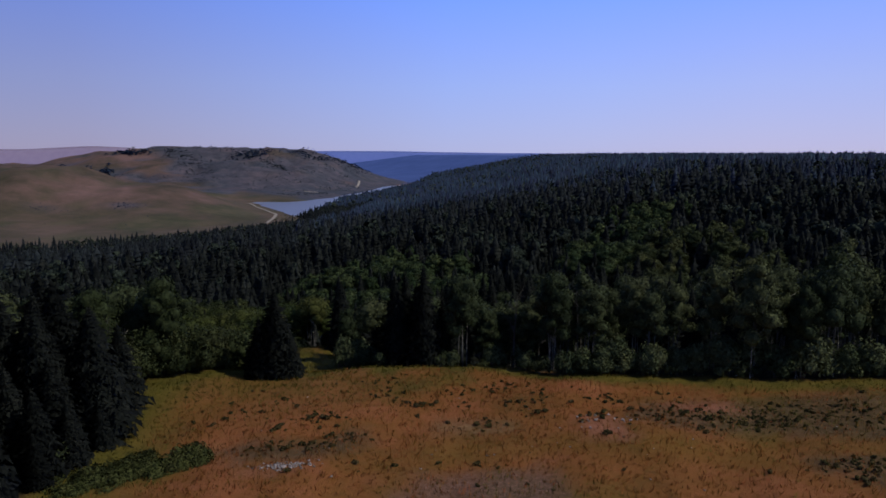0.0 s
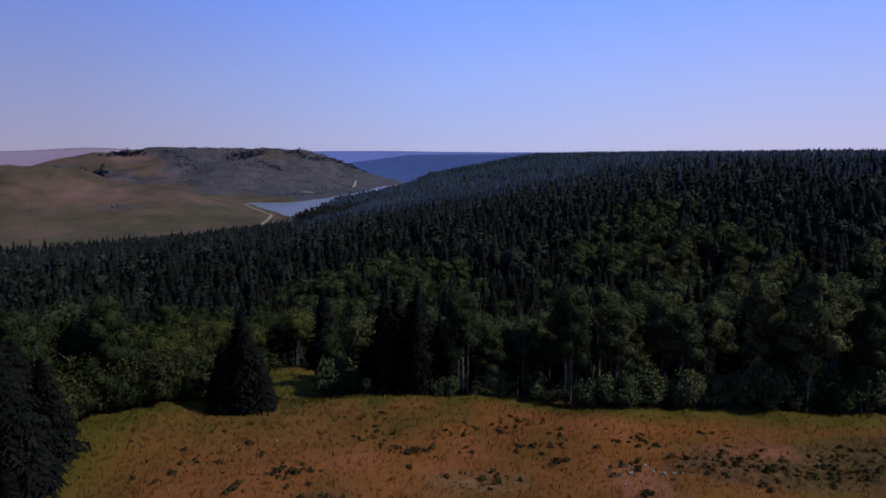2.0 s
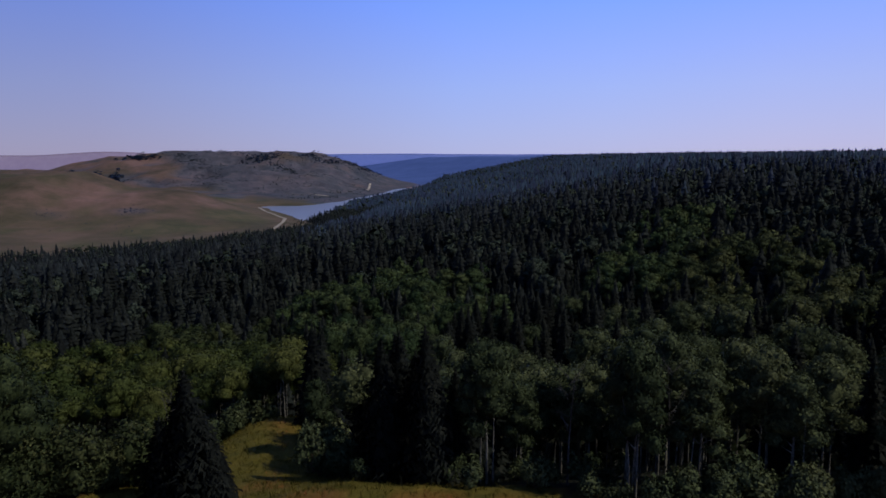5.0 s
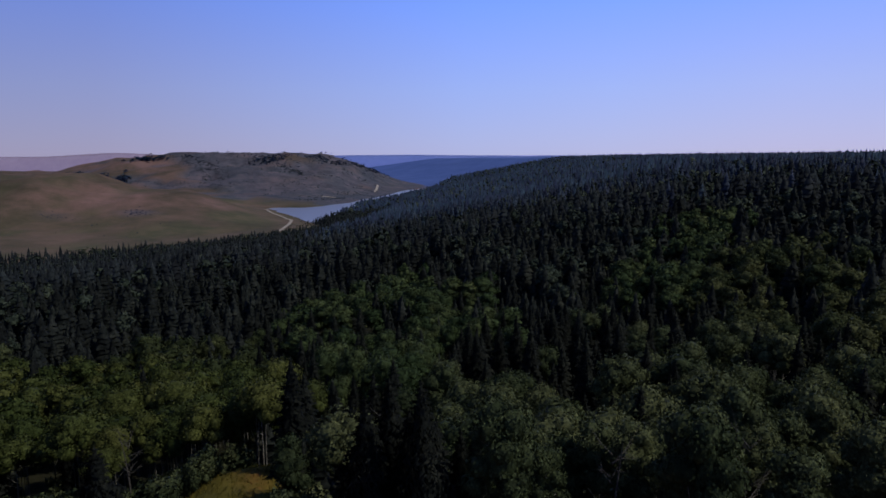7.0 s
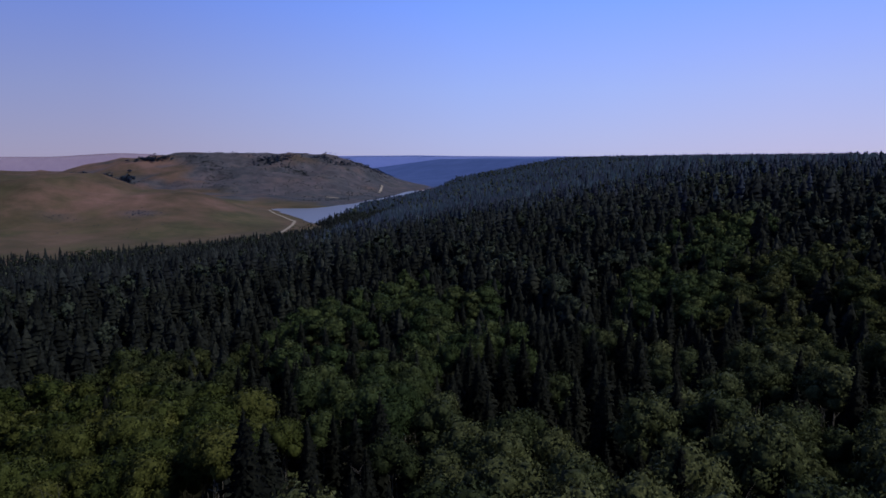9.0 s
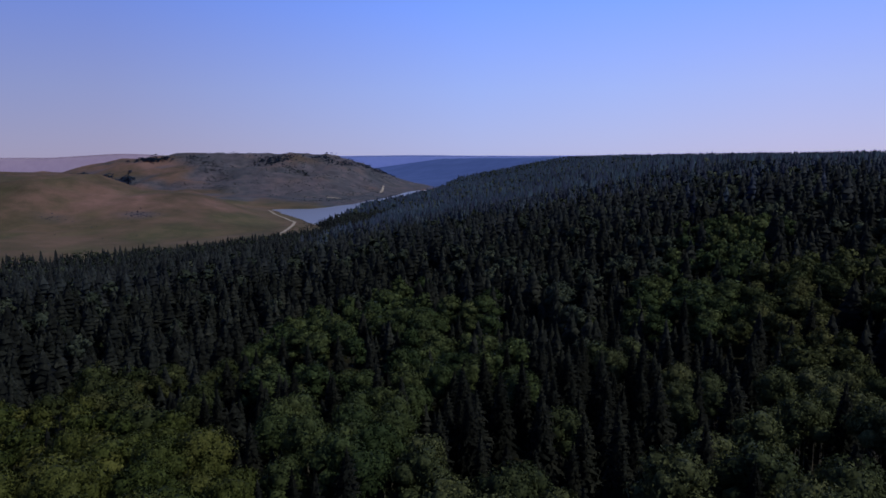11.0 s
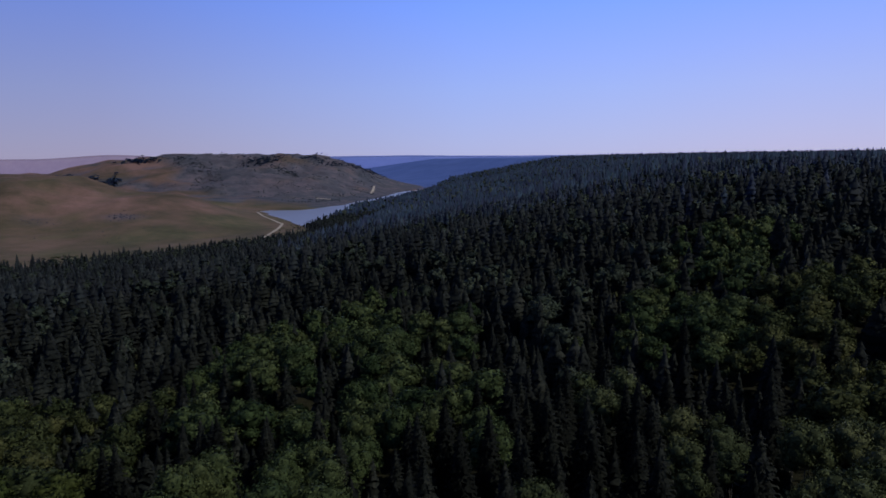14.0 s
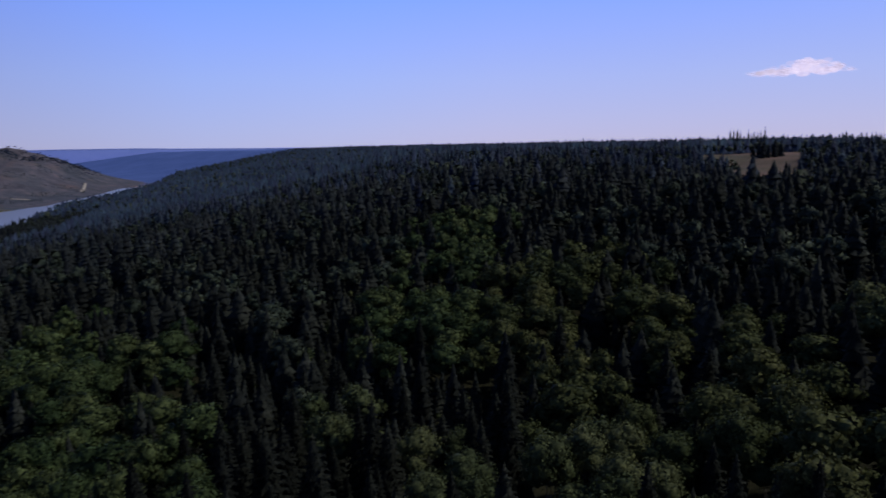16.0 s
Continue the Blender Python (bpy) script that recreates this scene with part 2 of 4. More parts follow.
def ground_material():
    m = bpy.data.materials.new("prairie_ground")
    m.use_nodes = True
    n, l = m.node_tree.nodes, m.node_tree.links
    b = n["Principled BSDF"]
    b.inputs["Roughness"].default_value = 0.95
    b.inputs["Specular IOR Level"].default_value = 0.1
    co = n.new("ShaderNodeTexCoord")

    def tex(size, detail=6, rough=0.6):
        t = n.new("ShaderNodeTexNoise")
        t.inputs["Scale"].default_value, t.inputs["Detail"].default_value, t.inputs["Roughness"].default_value = 1 / size, detail, rough
        l.new(co.outputs["Object"], t.inputs["Vector"])
        return t.outputs["Fac"]

    def grade(src, stops):
        cr = n.new("ShaderNodeValToRGB")
        for i, (p, c) in enumerate(stops):
            el = cr.color_ramp.elements[i] if i < 2 else cr.color_ramp.elements.new(p)
            el.position, el.color = p, (*c, 1)
        l.new(src, cr.inputs["Fac"])
        return cr.outputs["Color"]

    def attr(name):
        a = n.new("ShaderNodeAttribute")
        a.attribute_name = name
        return a.outputs["Fac"]

    def blend(f, a, c):
        x = n.new("ShaderNodeMix")
        x.data_type = "RGBA"
        l.new(f, x.inputs[0])
        l.new(a, x.inputs[6])
        l.new(c, x.inputs[7])
        return x.outputs[2]

    dry = grade(tex(9.0, 10, 0.72), [(0.26, (0.064, 0.040, 0.013)), (0.38, (0.134, 0.065, 0.016)), (0.48, (0.194, 0.078, 0.021)), (0.60, (0.242, 0.089, 0.033)), (0.76, (0.262, 0.125, 0.045))])
    olive = grade(tex(3.0, 8, 0.7), [(0.3, (0.050, 0.048, 0.009)), (0.6, (0.110, 0.088, 0.014)), (0.75, (0.165, 0.118, 0.022))])
    # Far grass and scrub tones, with haze painted in as mauve and blue.
    hazed_tan = grade(tex(150.0, 11, 0.68), [(0.34, (0.046, 0.038, 0.023)), (0.45, (0.078, 0.058, 0.040)), (0.53, (0.114, 0.074, 0.058)), (0.64, (0.165, 0.100, 0.084))])
    hazed_scrub = grade(tex(45.0, 9, 0.7), [(0.36, (0.028, 0.038, 0.054)), (0.5, (0.051, 0.060, 0.082)), (0.64, (0.094, 0.087, 0.104))])
    # Litter taken near black: the shade under the crowns is put into its colour.
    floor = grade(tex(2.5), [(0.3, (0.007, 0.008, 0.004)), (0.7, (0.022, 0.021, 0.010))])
    c = blend(attr("far"), dry, hazed_tan)
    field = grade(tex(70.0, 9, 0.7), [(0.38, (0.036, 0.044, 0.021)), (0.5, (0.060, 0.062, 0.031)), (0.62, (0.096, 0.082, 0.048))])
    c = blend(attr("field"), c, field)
    c = blend(attr("hazed_scrub"), c, hazed_scrub)
    c = blend(attr("green"), c, olive)
    gold = grade(tex(4.0, 8, 0.7), [(0.3, (0.094, 0.052, 0.010)), (0.55, (0.158, 0.082, 0.015)), (0.75, (0.215, 0.116, 0.030))])
    heath = grade(tex(0.9, 8, 0.7), [(0.35, (0.040, 0.030, 0.015)), (0.52, (0.088, 0.058, 0.028)), (0.7, (0.160, 0.100, 0.050))])
    bare = grade(tex(1.6, 8, 0.7), [(0.3, (0.190, 0.078, 0.036)), (0.7, (0.310, 0.130, 0.080))])
    stony = grade(tex(0.35, 6, 0.8), [(0.42, (0.090, 0.056, 0.036)), (0.55, (0.155, 0.090, 0.062)), (0.68, (0.26, 0.165, 0.125))])
    pale = grade(tex(0.7, 8, 0.8), [(0.38, (0.085, 0.062, 0.028)), (0.55, (0.200, 0.140, 0.068)), (0.7, (0.33, 0.26, 0.15))])
    for kind, tone in (("gold", gold), ("heath", heath), ("bare", bare), ("stony", stony), ("pale", pale)):
        c = blend(attr(kind), c, tone)
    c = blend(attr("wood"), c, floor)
    # Air haze over the far valley, painted onto the ground as blue.
    haze_tone = grade(tex(120.0, 7, 0.6), [(0.3, (0.050, 0.088, 0.235)), (0.7, (0.070, 0.112, 0.29))])
    c = blend(attr("far_haze"), c, haze_tone)
    l.new(c, b.inputs["Base Color"])
    bn = n.new("ShaderNodeBump")
    bn.inputs["Strength"].default_value, bn.inputs["Distance"].default_value = 0.7, 0.25
    l.new(tex(0.6, 8, 0.75), bn.inputs["Height"])
    l.new(bn.outputs["Normal"], b.inputs["Normal"])
    return m


# ---- terrain ----
LAKE = -88.0
VALLEY = [(-2600, -900), (-1500, 100), (-950, 560), (-520, 860), (-360, 1120), (-310, 1400), (-285, 1800), (-235, 2200), (-160, 2700), (-260, 3100), (-700, 3700), (-1900, 4600)]
RIM = [(-500, -1200), (-150, -150), (10, 60), (120, 180), (190, 380), (265, 900), (330, 1500), (390, 2100), (450, 2700), (330, 3300), (-20, 3850), (-900, 4600), (-1700, 5200)]
SHORE = [(-288, 1286), (-334, 1383), (-401, 1504), (-457, 1614), (-484, 1631), (-440, 1643), (-378, 1645), (-347, 1690), (-330, 1752), (-303, 1800), (-284, 1963), (-260, 2041), (-238, 2217), (-226, 2400), (-195, 2490), (-158, 2535), (-143, 2400), (-206, 2000), (-258, 1790), (-262, 1540), (-256, 1390), (-264, 1250)]


GLADE = [(228, 326), (262, 374), (318, 452), (365, 545), (418, 612), (500, 640), (545, 590), (470, 520), (400, 462), (330, 398), (280, 345), (248, 318)]
BRUSH = [(-24, 76), (-34, 84), (-50, 106), (-44, 110), (-33, 104), (-27, 108), (-21, 109.5), (-22.5, 100), (-23, 92)]


def inside(x, y, ring):
    hit = np.zeros(np.shape(x), bool)
    for (ax, ay), (bx, by) in zip(ring, ring[1:] + ring[:1]):
        cross = (ay > y) != (by > y)
        hit ^= cross & (x < (bx - ax) * (y - ay) / ((by - ay) or 1e-9) + ax)
    return hit


def meadow_edge(x):
    return np.interp(x, [-60, -31, -29.4, -26, -24.6, -24.0, -22.5, -20.5, -18.5, -17, -15.5, -14.4, -13, -11, -9, -6, 0, 6.5, 9.2, 12, 16, 23.3, 28.2, 32, 36.5, 45, 60, 120], [52, 65, 69.5, 71.3, 72, 95, 104, 106.5, 106.5, 104, 98, 92, 86, 82.5, 81, 77, 75.5, 73.5, 71.5, 69.5, 67.2, 68.2, 66.7, 65.2, 64.4, 64.5, 66, 74])


def meadow_left(y):
    return np.interp(y, [-60, 0, 44, 52, 62, 70, 76, 94, 107], [-30, -24, -25.2, -26, -29.5, -29.5, -22.5, -23, -24.5])


def in_meadow(x, y):
    """Metres inside the open knoll, negative outside."""
    return np.minimum(meadow_edge(x) - y, x - meadow_left(y))


def patch(x, y, ring, soft=1.2):
    """1 inside a ragged patch of the meadow, 0 outside."""
    d = line_distance(x, y, ring + ring[:1])
    return 1 - ramp(np.where(inside(x, y, ring), -d, d) + 0.7 * waves(x, y, 5, 71), -soft, soft)


HEATH = [[(16.3, 55.1), (18.1, 60.0), (25, 60.4), (33, 60.8), (42, 60.1), (40, 50.7), (34, 51.2), (27.5, 53.3), (19.3, 53.0)], [(-16, 50.3), (-13.7, 51.8), (-8.7, 51.0), (-5.8, 54.6), (-4.6, 52.2), (-7.0, 48.4), (-13.5, 47)], [(26.3, 45.0), (27.1, 48.4), (32, 47.5), (36, 44), (30, 42)]]
BARE = [[(12.0, 55.9), (15.9, 54.6), (15.2, 51.4), (11.8, 52.2)], [(20, 60), (26, 60.5), (27, 58), (21, 57.5)], [(-13.5, 46.6), (-9, 47.2), (-9, 46), (-13, 45.4)]]
STONY = [(-3, 42), (-0.5, 45.5), (7.8, 46.8), (9.2, 43.9), (8, 40), (-3, 40)]
PALE = [(0.2, 57.9), (6.4, 56.4), (6.4, 53.8), (0.6, 54.2)]
GOLD = [(-5, 46.8), (1.5, 53.5), (10.3, 52.7), (27.1, 51.2), (25.0, 46.5), (9.8, 48.8), (1.5, 47.6)]


def height(x, y):
    x, y = np.asarray(x, float), np.asarray(y, float)
    da, dr = line_distance(x, y, VALLEY), line_distance(x, y, RIM)
    right = side(x, y, VALLEY) > 0
    beyond = side(x, y, RIM) > 0
    u = da / (da + dr + 1e-6)
    slope = np.interp(u, [0, 0.06, 0.25, 0.5, 0.8, 1], [LAKE + 2, LAKE + 4, -78, -54, -11, 15])
    steep = np.interp(u, [0, 0.06, 0.25, 0.5, 0.8, 1], [LAKE + 2, LAKE + 7, -70, -44, -8, 15])
    slope = slope + (steep - slope) * ramp(y, 1050, 1500)
    plateau = 15 + 3 * ramp(dr, 0, 500) + 3 * waves(x, y, 700, 3) - 8 * bell(x, y, 240, 430, 140, 120) + 3 * bell(x, y, 600, 740, 130, 130)
    near_side = np.where(beyond, plateau, slope)
    # the far, grassy side: a long rise, a rolling front hill and the flat-topped hill behind it
    rise = LAKE + 3 + 26 * ramp(da, 30, 600) + 88 * ramp(da, 700, 2600)
    crest = np.interp(x, [-2200, -1200, -860, -745, -700, -660, -530, -420, -340], [8, 5, 1, 4, -16, -28, -41, -65, -84])
    mid = 1350 + 40 * np.sin(x / 130)
    front = crest * 1.0 + (LAKE - crest) * np.where(y < mid, ramp(mid - y, 0, 420), 0.62 * ramp(y - mid, 0, 260))
    top = 40 + 2.5 * waves(x, y, 260, 5)
    nose = np.where(x > -590, -590 + (x + 590) * 1.75, x)
    dm = line_distance(nose, y, [(-1000, 2490), (-930, 2430), (-720, 2500), (-590, 2560)])
    mesa = LAKE + (top - LAKE) * (1 - ramp(dm, 30, 900)) ** 1.25
    far_side = np.maximum(np.maximum(rise, front), mesa)
    far_side = far_side + (3.0 * waves(x, y, 330, 8) + 5.0 * (0.35 - np.abs(waves(x, y, 120, 33))) * ramp(1750 - y, 0, 300) + (17 * (0.4 - np.abs(waves(x, y, 300, 9))) + 7 * (0.4 - np.abs(waves(x, y, 110, 29)))) * ramp(far_side, -80, -30) * (0.28 + 0.85 * ramp(y, 1600, 1900)) * ramp(top + 8 - far_side, 0, 14)) * ramp(da, 60, 300)
    z = np.where(right, near_side, far_side)
    ds = line_distance(x, y, SHORE + SHORE[:1])
    z = LAKE + 0.8 + (z - LAKE - 0.8) * ramp(ds, -60, 190)
    # the land towards the horizon evens out at eye level
    z = z + (np.maximum(z, 22) - z) * ramp(y, 3900, 4500)
    # the knoll under the camera and the wooded hollow before it
    run = np.interp(y, [-80, 0, 50, 66, 74, 79, 97, 120, 150, 200, 260, 320], [10, 10, 8.6, 8.0, 7.3, 5.6, -2.6, -6, -9.5, -16, -19.5, -19])
    cross = np.interp(y, [0, 80, 115, 190, 280, 380], [0.0, 0.03, 0.08, 0.13, 0.17, 0.17])
    local = run + cross * np.clip(x, -70, 130) + 0.35 * waves(x, y, 22, 4)
    local = local + 5.9 * bell(x, y, -18.5, 100.5, 10.5, 11) + 1.2 * bell(x, y, -17, 90, 9, 6) + 6.5 * bell(x, y, -25, 214, 17, 18) + 5.0 * bell(x, y, 0, 250, 22, 22)
    local = local - 3.0 * bell(x, y, 56, 164, 20, 18) + 2.2 * bell(x, y, -12, 135, 20, 14) + 3.0 * bell(x, y, 65, 250, 40, 45)
    local = local - 5.0 * ramp(-in_meadow(x, y), 0, 40) * (y < 70)
    w = ramp(np.hypot(np.maximum(np.abs(x - 20) - 70, 0), np.maximum(y - 230, 0)), 0, 170)
    z = local * (1 - w) + z * w
    z = z - 6.0 * bell(x, y, 228, 332, 62, 66)
    wet = inside(x, y, SHORE)
    return np.where(wet, LAKE - 4, np.maximum(z, LAKE + 1.2))


def spaced(limit, count, near, power):
    s = np.linspace(-1, 1, count)
    return near * s + (limit - near) * np.sign(s) * np.abs(s) ** power


gx = spaced(6000, 380, 190, 4.2)
gy = np.concatenate([[-3000, -1500, -700, -350, -150, -60], -20 + np.cumsum(np.concatenate([np.full(110, 1.4), np.geomspace(1.4, 62, 240)]))])
X, Y = np.meshgrid(gx, gy)
Z = height(X, Y)
nx, ny = len(gx), len(gy)
idx = np.arange(nx * ny).reshape(ny, nx)
quads = np.stack([idx[:-1, :-1], idx[:-1, 1:], idx[1:, 1:], idx[1:, :-1]], -1).reshape(-1, 4)


def wooded(x, y):
    """Chance that trees stand at a place."""
    right = side(x, y, VALLEY) > 0
    da = line_distance(x, y, VALLEY)
    low = np.maximum(ramp(da, 45, 110), ramp(y, 1050, 1150)) * right
    bank = np.interp(y, [0, 330, 785, 915, 1010, 1120, 1223, 1389, 1538, 1791, 1994, 2405, 3000], [-1500, -1100, -430, -190, -185, -225, -262, -254, -262, -258, -206, -143, -75]) + 9 * waves(x, y, 90, 12)
    w = low * (x > bank) * (in_meadow(x, y) < -1.2)
    glade = inside(x + 7 * waves(x, y, 40, 17), y + 7 * waves(x, y, 40, 18), GLADE) | (bell(x, y, -360, 690, 90, 26) > 0.4)
    return w * ~glade * (y > -160 + 0.6 * np.abs(x + 60)) * (0.96 - 0.35 * ramp(waves(x, y, 24, 19), 0.0, 0.7))


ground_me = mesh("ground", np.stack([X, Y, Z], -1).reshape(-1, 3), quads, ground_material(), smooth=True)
fx, fy = X.ravel(), Y.ravel()


def zone(name, values):
    ground_me.attributes.new(name, "FLOAT", "POINT").data.foreach_set("value", np.asarray(values, np.float32).ravel())


inner = in_meadow(fx, fy)
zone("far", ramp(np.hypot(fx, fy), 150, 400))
zone("far_haze", np.where(side(fx, fy, VALLEY) > 0, ramp(fy, 2500, 2750), ramp(fy, 2760, 2950) * ramp(fx, -1500, -1000)))
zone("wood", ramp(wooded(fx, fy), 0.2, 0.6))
zone("green", np.clip((1 - ramp(inner, 0.8, 3.5 + 5 * ramp(-fx, -4, 10))) * ramp(inner, -3, 0) + 0.75 * bell(fx, fy, 44, 52, 14, 9) + 0.9 * bell(fx, fy, -16.5, 86, 7, 12) + 0.42 * bell(fx, fy, -17, 68, 13, 9) + 0.5 * ramp(waves(fx, fy, 26, 15), 0.35, 0.9), 0, 1) * (np.hypot(fx, fy) < 200))
zone("field", np.clip(0.42 * ramp(-Z.ravel(), 45, 82) + 0.42 * ramp(np.abs(waves(fx, fy, 300, 9)), 0.3, 0.75), 0, 0.9) * (np.hypot(fx, fy) > 400) * (fy < 1750))
edge_x = -610 - (fy - 1850) * 0.757
scrubby = ramp(fx - edge_x + 60 * waves(fx, fy, 200, 21), -40, 60) * ramp(fy, 1700, 1850) * (fy < 3200) * (side(fx, fy, VALLEY) < 0)
scrubby = scrubby * (1 - 0.9 * np.exp(-((fx + 565) / 80) ** 2 - ((fy - 2330) / 90) ** 2)) * (0.75 + 0.25 * waves(fx, fy, 150, 22))
hollows = 0.9 * bell(fx, fy, -552, 1186, 26, 13) + 0.7 * bell(fx, fy, -668, 1146, 34, 8) + 0.8 * (1 - ramp(line_distance(fx, fy, [(-890, 2235), (-840, 2190), (-770, 2105), (-715, 2010)]), 20, 75)) + 0.7 * (1 - ramp(line_distance(fx, fy, [(-900, 1930), (-800, 1912), (-640, 1950)]), 15, 50))
zone("hazed_scrub", np.clip(hollows + 1.1 * scrubby + 0.8 * ramp(np.abs(waves(fx, fy, 300, 9)), 0.35, 0.7) * (fy > 1700) * (side(fx, fy, VALLEY) < 0), 0, 0.78))
zone("heath", np.clip(sum(patch(fx, fy, r) for r in HEATH), 0, 0.85))
zone("bare", np.clip(sum(patch(fx, fy, r, 0.8) for r in BARE), 0, 0.8))
zone("stony", 0.8 * patch(fx, fy, STONY))
zone("pale", 0.6 * patch(fx, fy, PALE))
zone("gold", 0.65 * patch(fx, fy, GOLD, 2.0))
tagged(new("ground", ground_me), "rolling dry prairie and forest floor of a wide valley", "ground", kind="structure")

water = bpy.data.materials.new("lake_water")
water.use_nodes = True
wb = water.node_tree.nodes["Principled BSDF"]
wb.inputs["Base Color"].default_value = (0.16, 0.165, 0.185, 1)
wb.inputs["Roughness"].default_value = 0.28
wb.inputs["IOR"].default_value = 1.45
wt, wbump = water.node_tree.nodes.new("ShaderNodeTexNoise"), water.node_tree.nodes.new("ShaderNodeBump")
wt.inputs["Scale"].default_value = 0.4
wbump.inputs["Strength"].default_value = 0.02
water.node_tree.links.new(wt.outputs["Fac"], wbump.inputs["Height"])
water.node_tree.links.new(wbump.outputs["Normal"], wb.inputs["Normal"])
lake_bm = bmesh.new()
ring = [lake_bm.verts.new((px, py, LAKE)) for px, py in SHORE]
lake_bm.faces.new(ring)
bmesh.ops.triangulate(lake_bm, faces=lake_bm.faces[:])
lake_me = bpy.data.meshes.new("lake")
lake_bm.normal_update()
if sum(f.normal.z for f in lake_bm.faces) < 0:
    bmesh.ops.reverse_faces(lake_bm, faces=lake_bm.faces[:])
lake_bm.to_mesh(lake_me)
lake_me.materials.append(water)
tagged(new("lake_water", lake_me), "narrow blue lake lying along the valley floor", "lake", kind="structure")


# ---- tree shapes ----
def trunk_shape(h, r, sides=6, lean=0.0, rings=4, g=None):
    a = np.arange(sides) * 2 * np.pi / sides
    vs, ts = [], []
    for k in range(rings):
        f = k / (rings - 1)
        rr = r * (1 - 0.85 * f)
        vs.append(np.stack([rr * np.cos(a) + lean * f * f, rr * np.sin(a), np.full(sides, h * f - 0.3 * (k == 0))], -1))
    for k in range(rings - 1):
        for i in range(sides):
            p, q = k * sides + i, k * sides + (i + 1) % sides
            ts += [(p, q, q + sides), (p, q + sides, p + sides)]
    return np.concatenate(vs), np.array(ts)


def limb(a, b, r):
    """A tapering three-sided branch."""
    a, b = np.array(a, float), np.array(b, float)
    d = (b - a) / np.linalg.norm(b - a)
    p = np.cross(d, (0.3, 0.2, 1)); p /= np.linalg.norm(p)
    q = np.cross(d, p)
    base = [a + r * (np.cos(t) * p + np.sin(t) * q) for t in (0, 2.09, 4.19)]
    return np.array(base + [b]), np.array([(0, 1, 3), (1, 2, 3), (2, 0, 3)])


def skirts(g, h, r, layers, sides, rough=0.3, up=0.3):
    """Ragged skirts of foliage stacked up a stem."""
    vs, ts, n = [], [], 0
    for k in range(layers):
        f = k / layers
        z0 = h * (0.04 + 0.9 * f)
        z1 = min(h, z0 + h * (0.10 + 0.9 / layers))
        rr = r * (1 - f) ** 0.8 + 0.02
        a = np.arange(sides) * 6.283 / sides + g.uniform(0, 6)
        finger = np.where(np.arange(sides) % 2 == 0, 1.0, 0.74)
        reach = rr * finger * g.uniform(0.82, 1.15, sides)
        v = np.stack([reach * np.cos(a), reach * np.sin(a), z0 + h * (0.05 * (1 - finger) + g.uniform(-0.025, 0.025, sides))], -1)
        vs += [v, np.array([[0, 0, z1 if k < layers - 1 else h]])]
        ts += [(n + i, n + (i + 1) % sides, n + sides) for i in range(sides)]
        n += sides + 1
    v = np.concatenate(vs)
    return v, np.array(ts), cone_normals(g, v, rough, up)


def cone_normals(g, v, rough=0.3, up=0.3):
    """Normals as of the whole cone, roughened: needles scatter light over the tree's round form."""
    n = np.stack([v[:, 0], v[:, 1], np.zeros(len(v))], -1)
    n = unit(n + g.normal(size=v.shape) * 0.02)
    n[:, 2] = up
    return unit(n + g.normal(size=v.shape) * rough)


def spruce_crown(g, h, r, whorls, boughs, twigs, layers=11, sides=12):
    """Ragged inner skirts, and whorls of drooping boughs hung with twigs; uneven lengths leave gaps."""
    vs = []
    for k in range(whorls):
        f = max((k + g.uniform(-0.35, 0.35)) / whorls, 0)
        z = h * (0.06 + 0.93 * f ** 0.95)
        reach = r * (1 - min(f, 1)) ** 0.78 * g.uniform(0.85, 1.12) + 0.06
        turn = g.uniform(0, 6.28)
        for j in range(boughs):
            a = turn + 6.283 * j / boughs + g.uniform(-0.3, 0.3)
            ln = reach * g.uniform(0.7, 1.12)
            out = np.array((np.cos(a), np.sin(a), 0.0))
            across = np.array((-np.sin(a), np.cos(a), 0.0))
            drop = g.uniform(0.45, 0.95) * (1 - 0.8 * f)
            root = np.array((0, 0, z))
            tip = root + out * ln - np.array((0, 0, drop * ln))
            w = ln * g.uniform(0.10, 0.18) * (0.55 if twigs > 5 else 1) + 0.05
            mid = root * 0.5 + tip * 0.5 + np.array((0, 0, 0.08 * ln))
            hang = np.array((0, 0, -0.22 * ln - 0.08))
            vs += [root, mid - across * w + hang, tip, root, tip, mid + across * w + hang]
            for s in range(twigs):
                q = 0.35 + 0.65 * (s + g.uniform(0, 0.6)) / twigs
                at = root * (1 - q) + tip * q
                sg = 1 if s % 2 else -1
                e = at + across * sg * ln * g.uniform(0.12, 0.32) + out * ln * g.uniform(0.02, 0.22) - np.array((0, 0, g.uniform(0.12, 0.3) * ln + 0.05))
                vs += [at - out * ln * 0.06 + np.array((0, 0, 0.04)), e, at + out * ln * 0.09]
    pieces = [skirts(g, h, r * (0.72 if twigs > 2 else 0.9), layers, sides)]
    if vs:
        v = np.array(vs)
        pieces.append((v, np.arange(len(vs)).reshape(-1, 3), cone_normals(g, v)))
    return join(pieces)


def blob(g, c, rad, rough=0.25):
    """A crumpled twenty-sided lump for the shaded inside of a crown."""
    p = (1 + 5 ** 0.5) / 2
    v = np.array([(-1, p, 0), (1, p, 0), (-1, -p, 0), (1, -p, 0), (0, -1, p), (0, 1, p), (0, -1, -p), (0, 1, -p), (p, 0, -1), (p, 0, 1), (-p, 0, -1), (-p, 0, 1)]) / 1.902
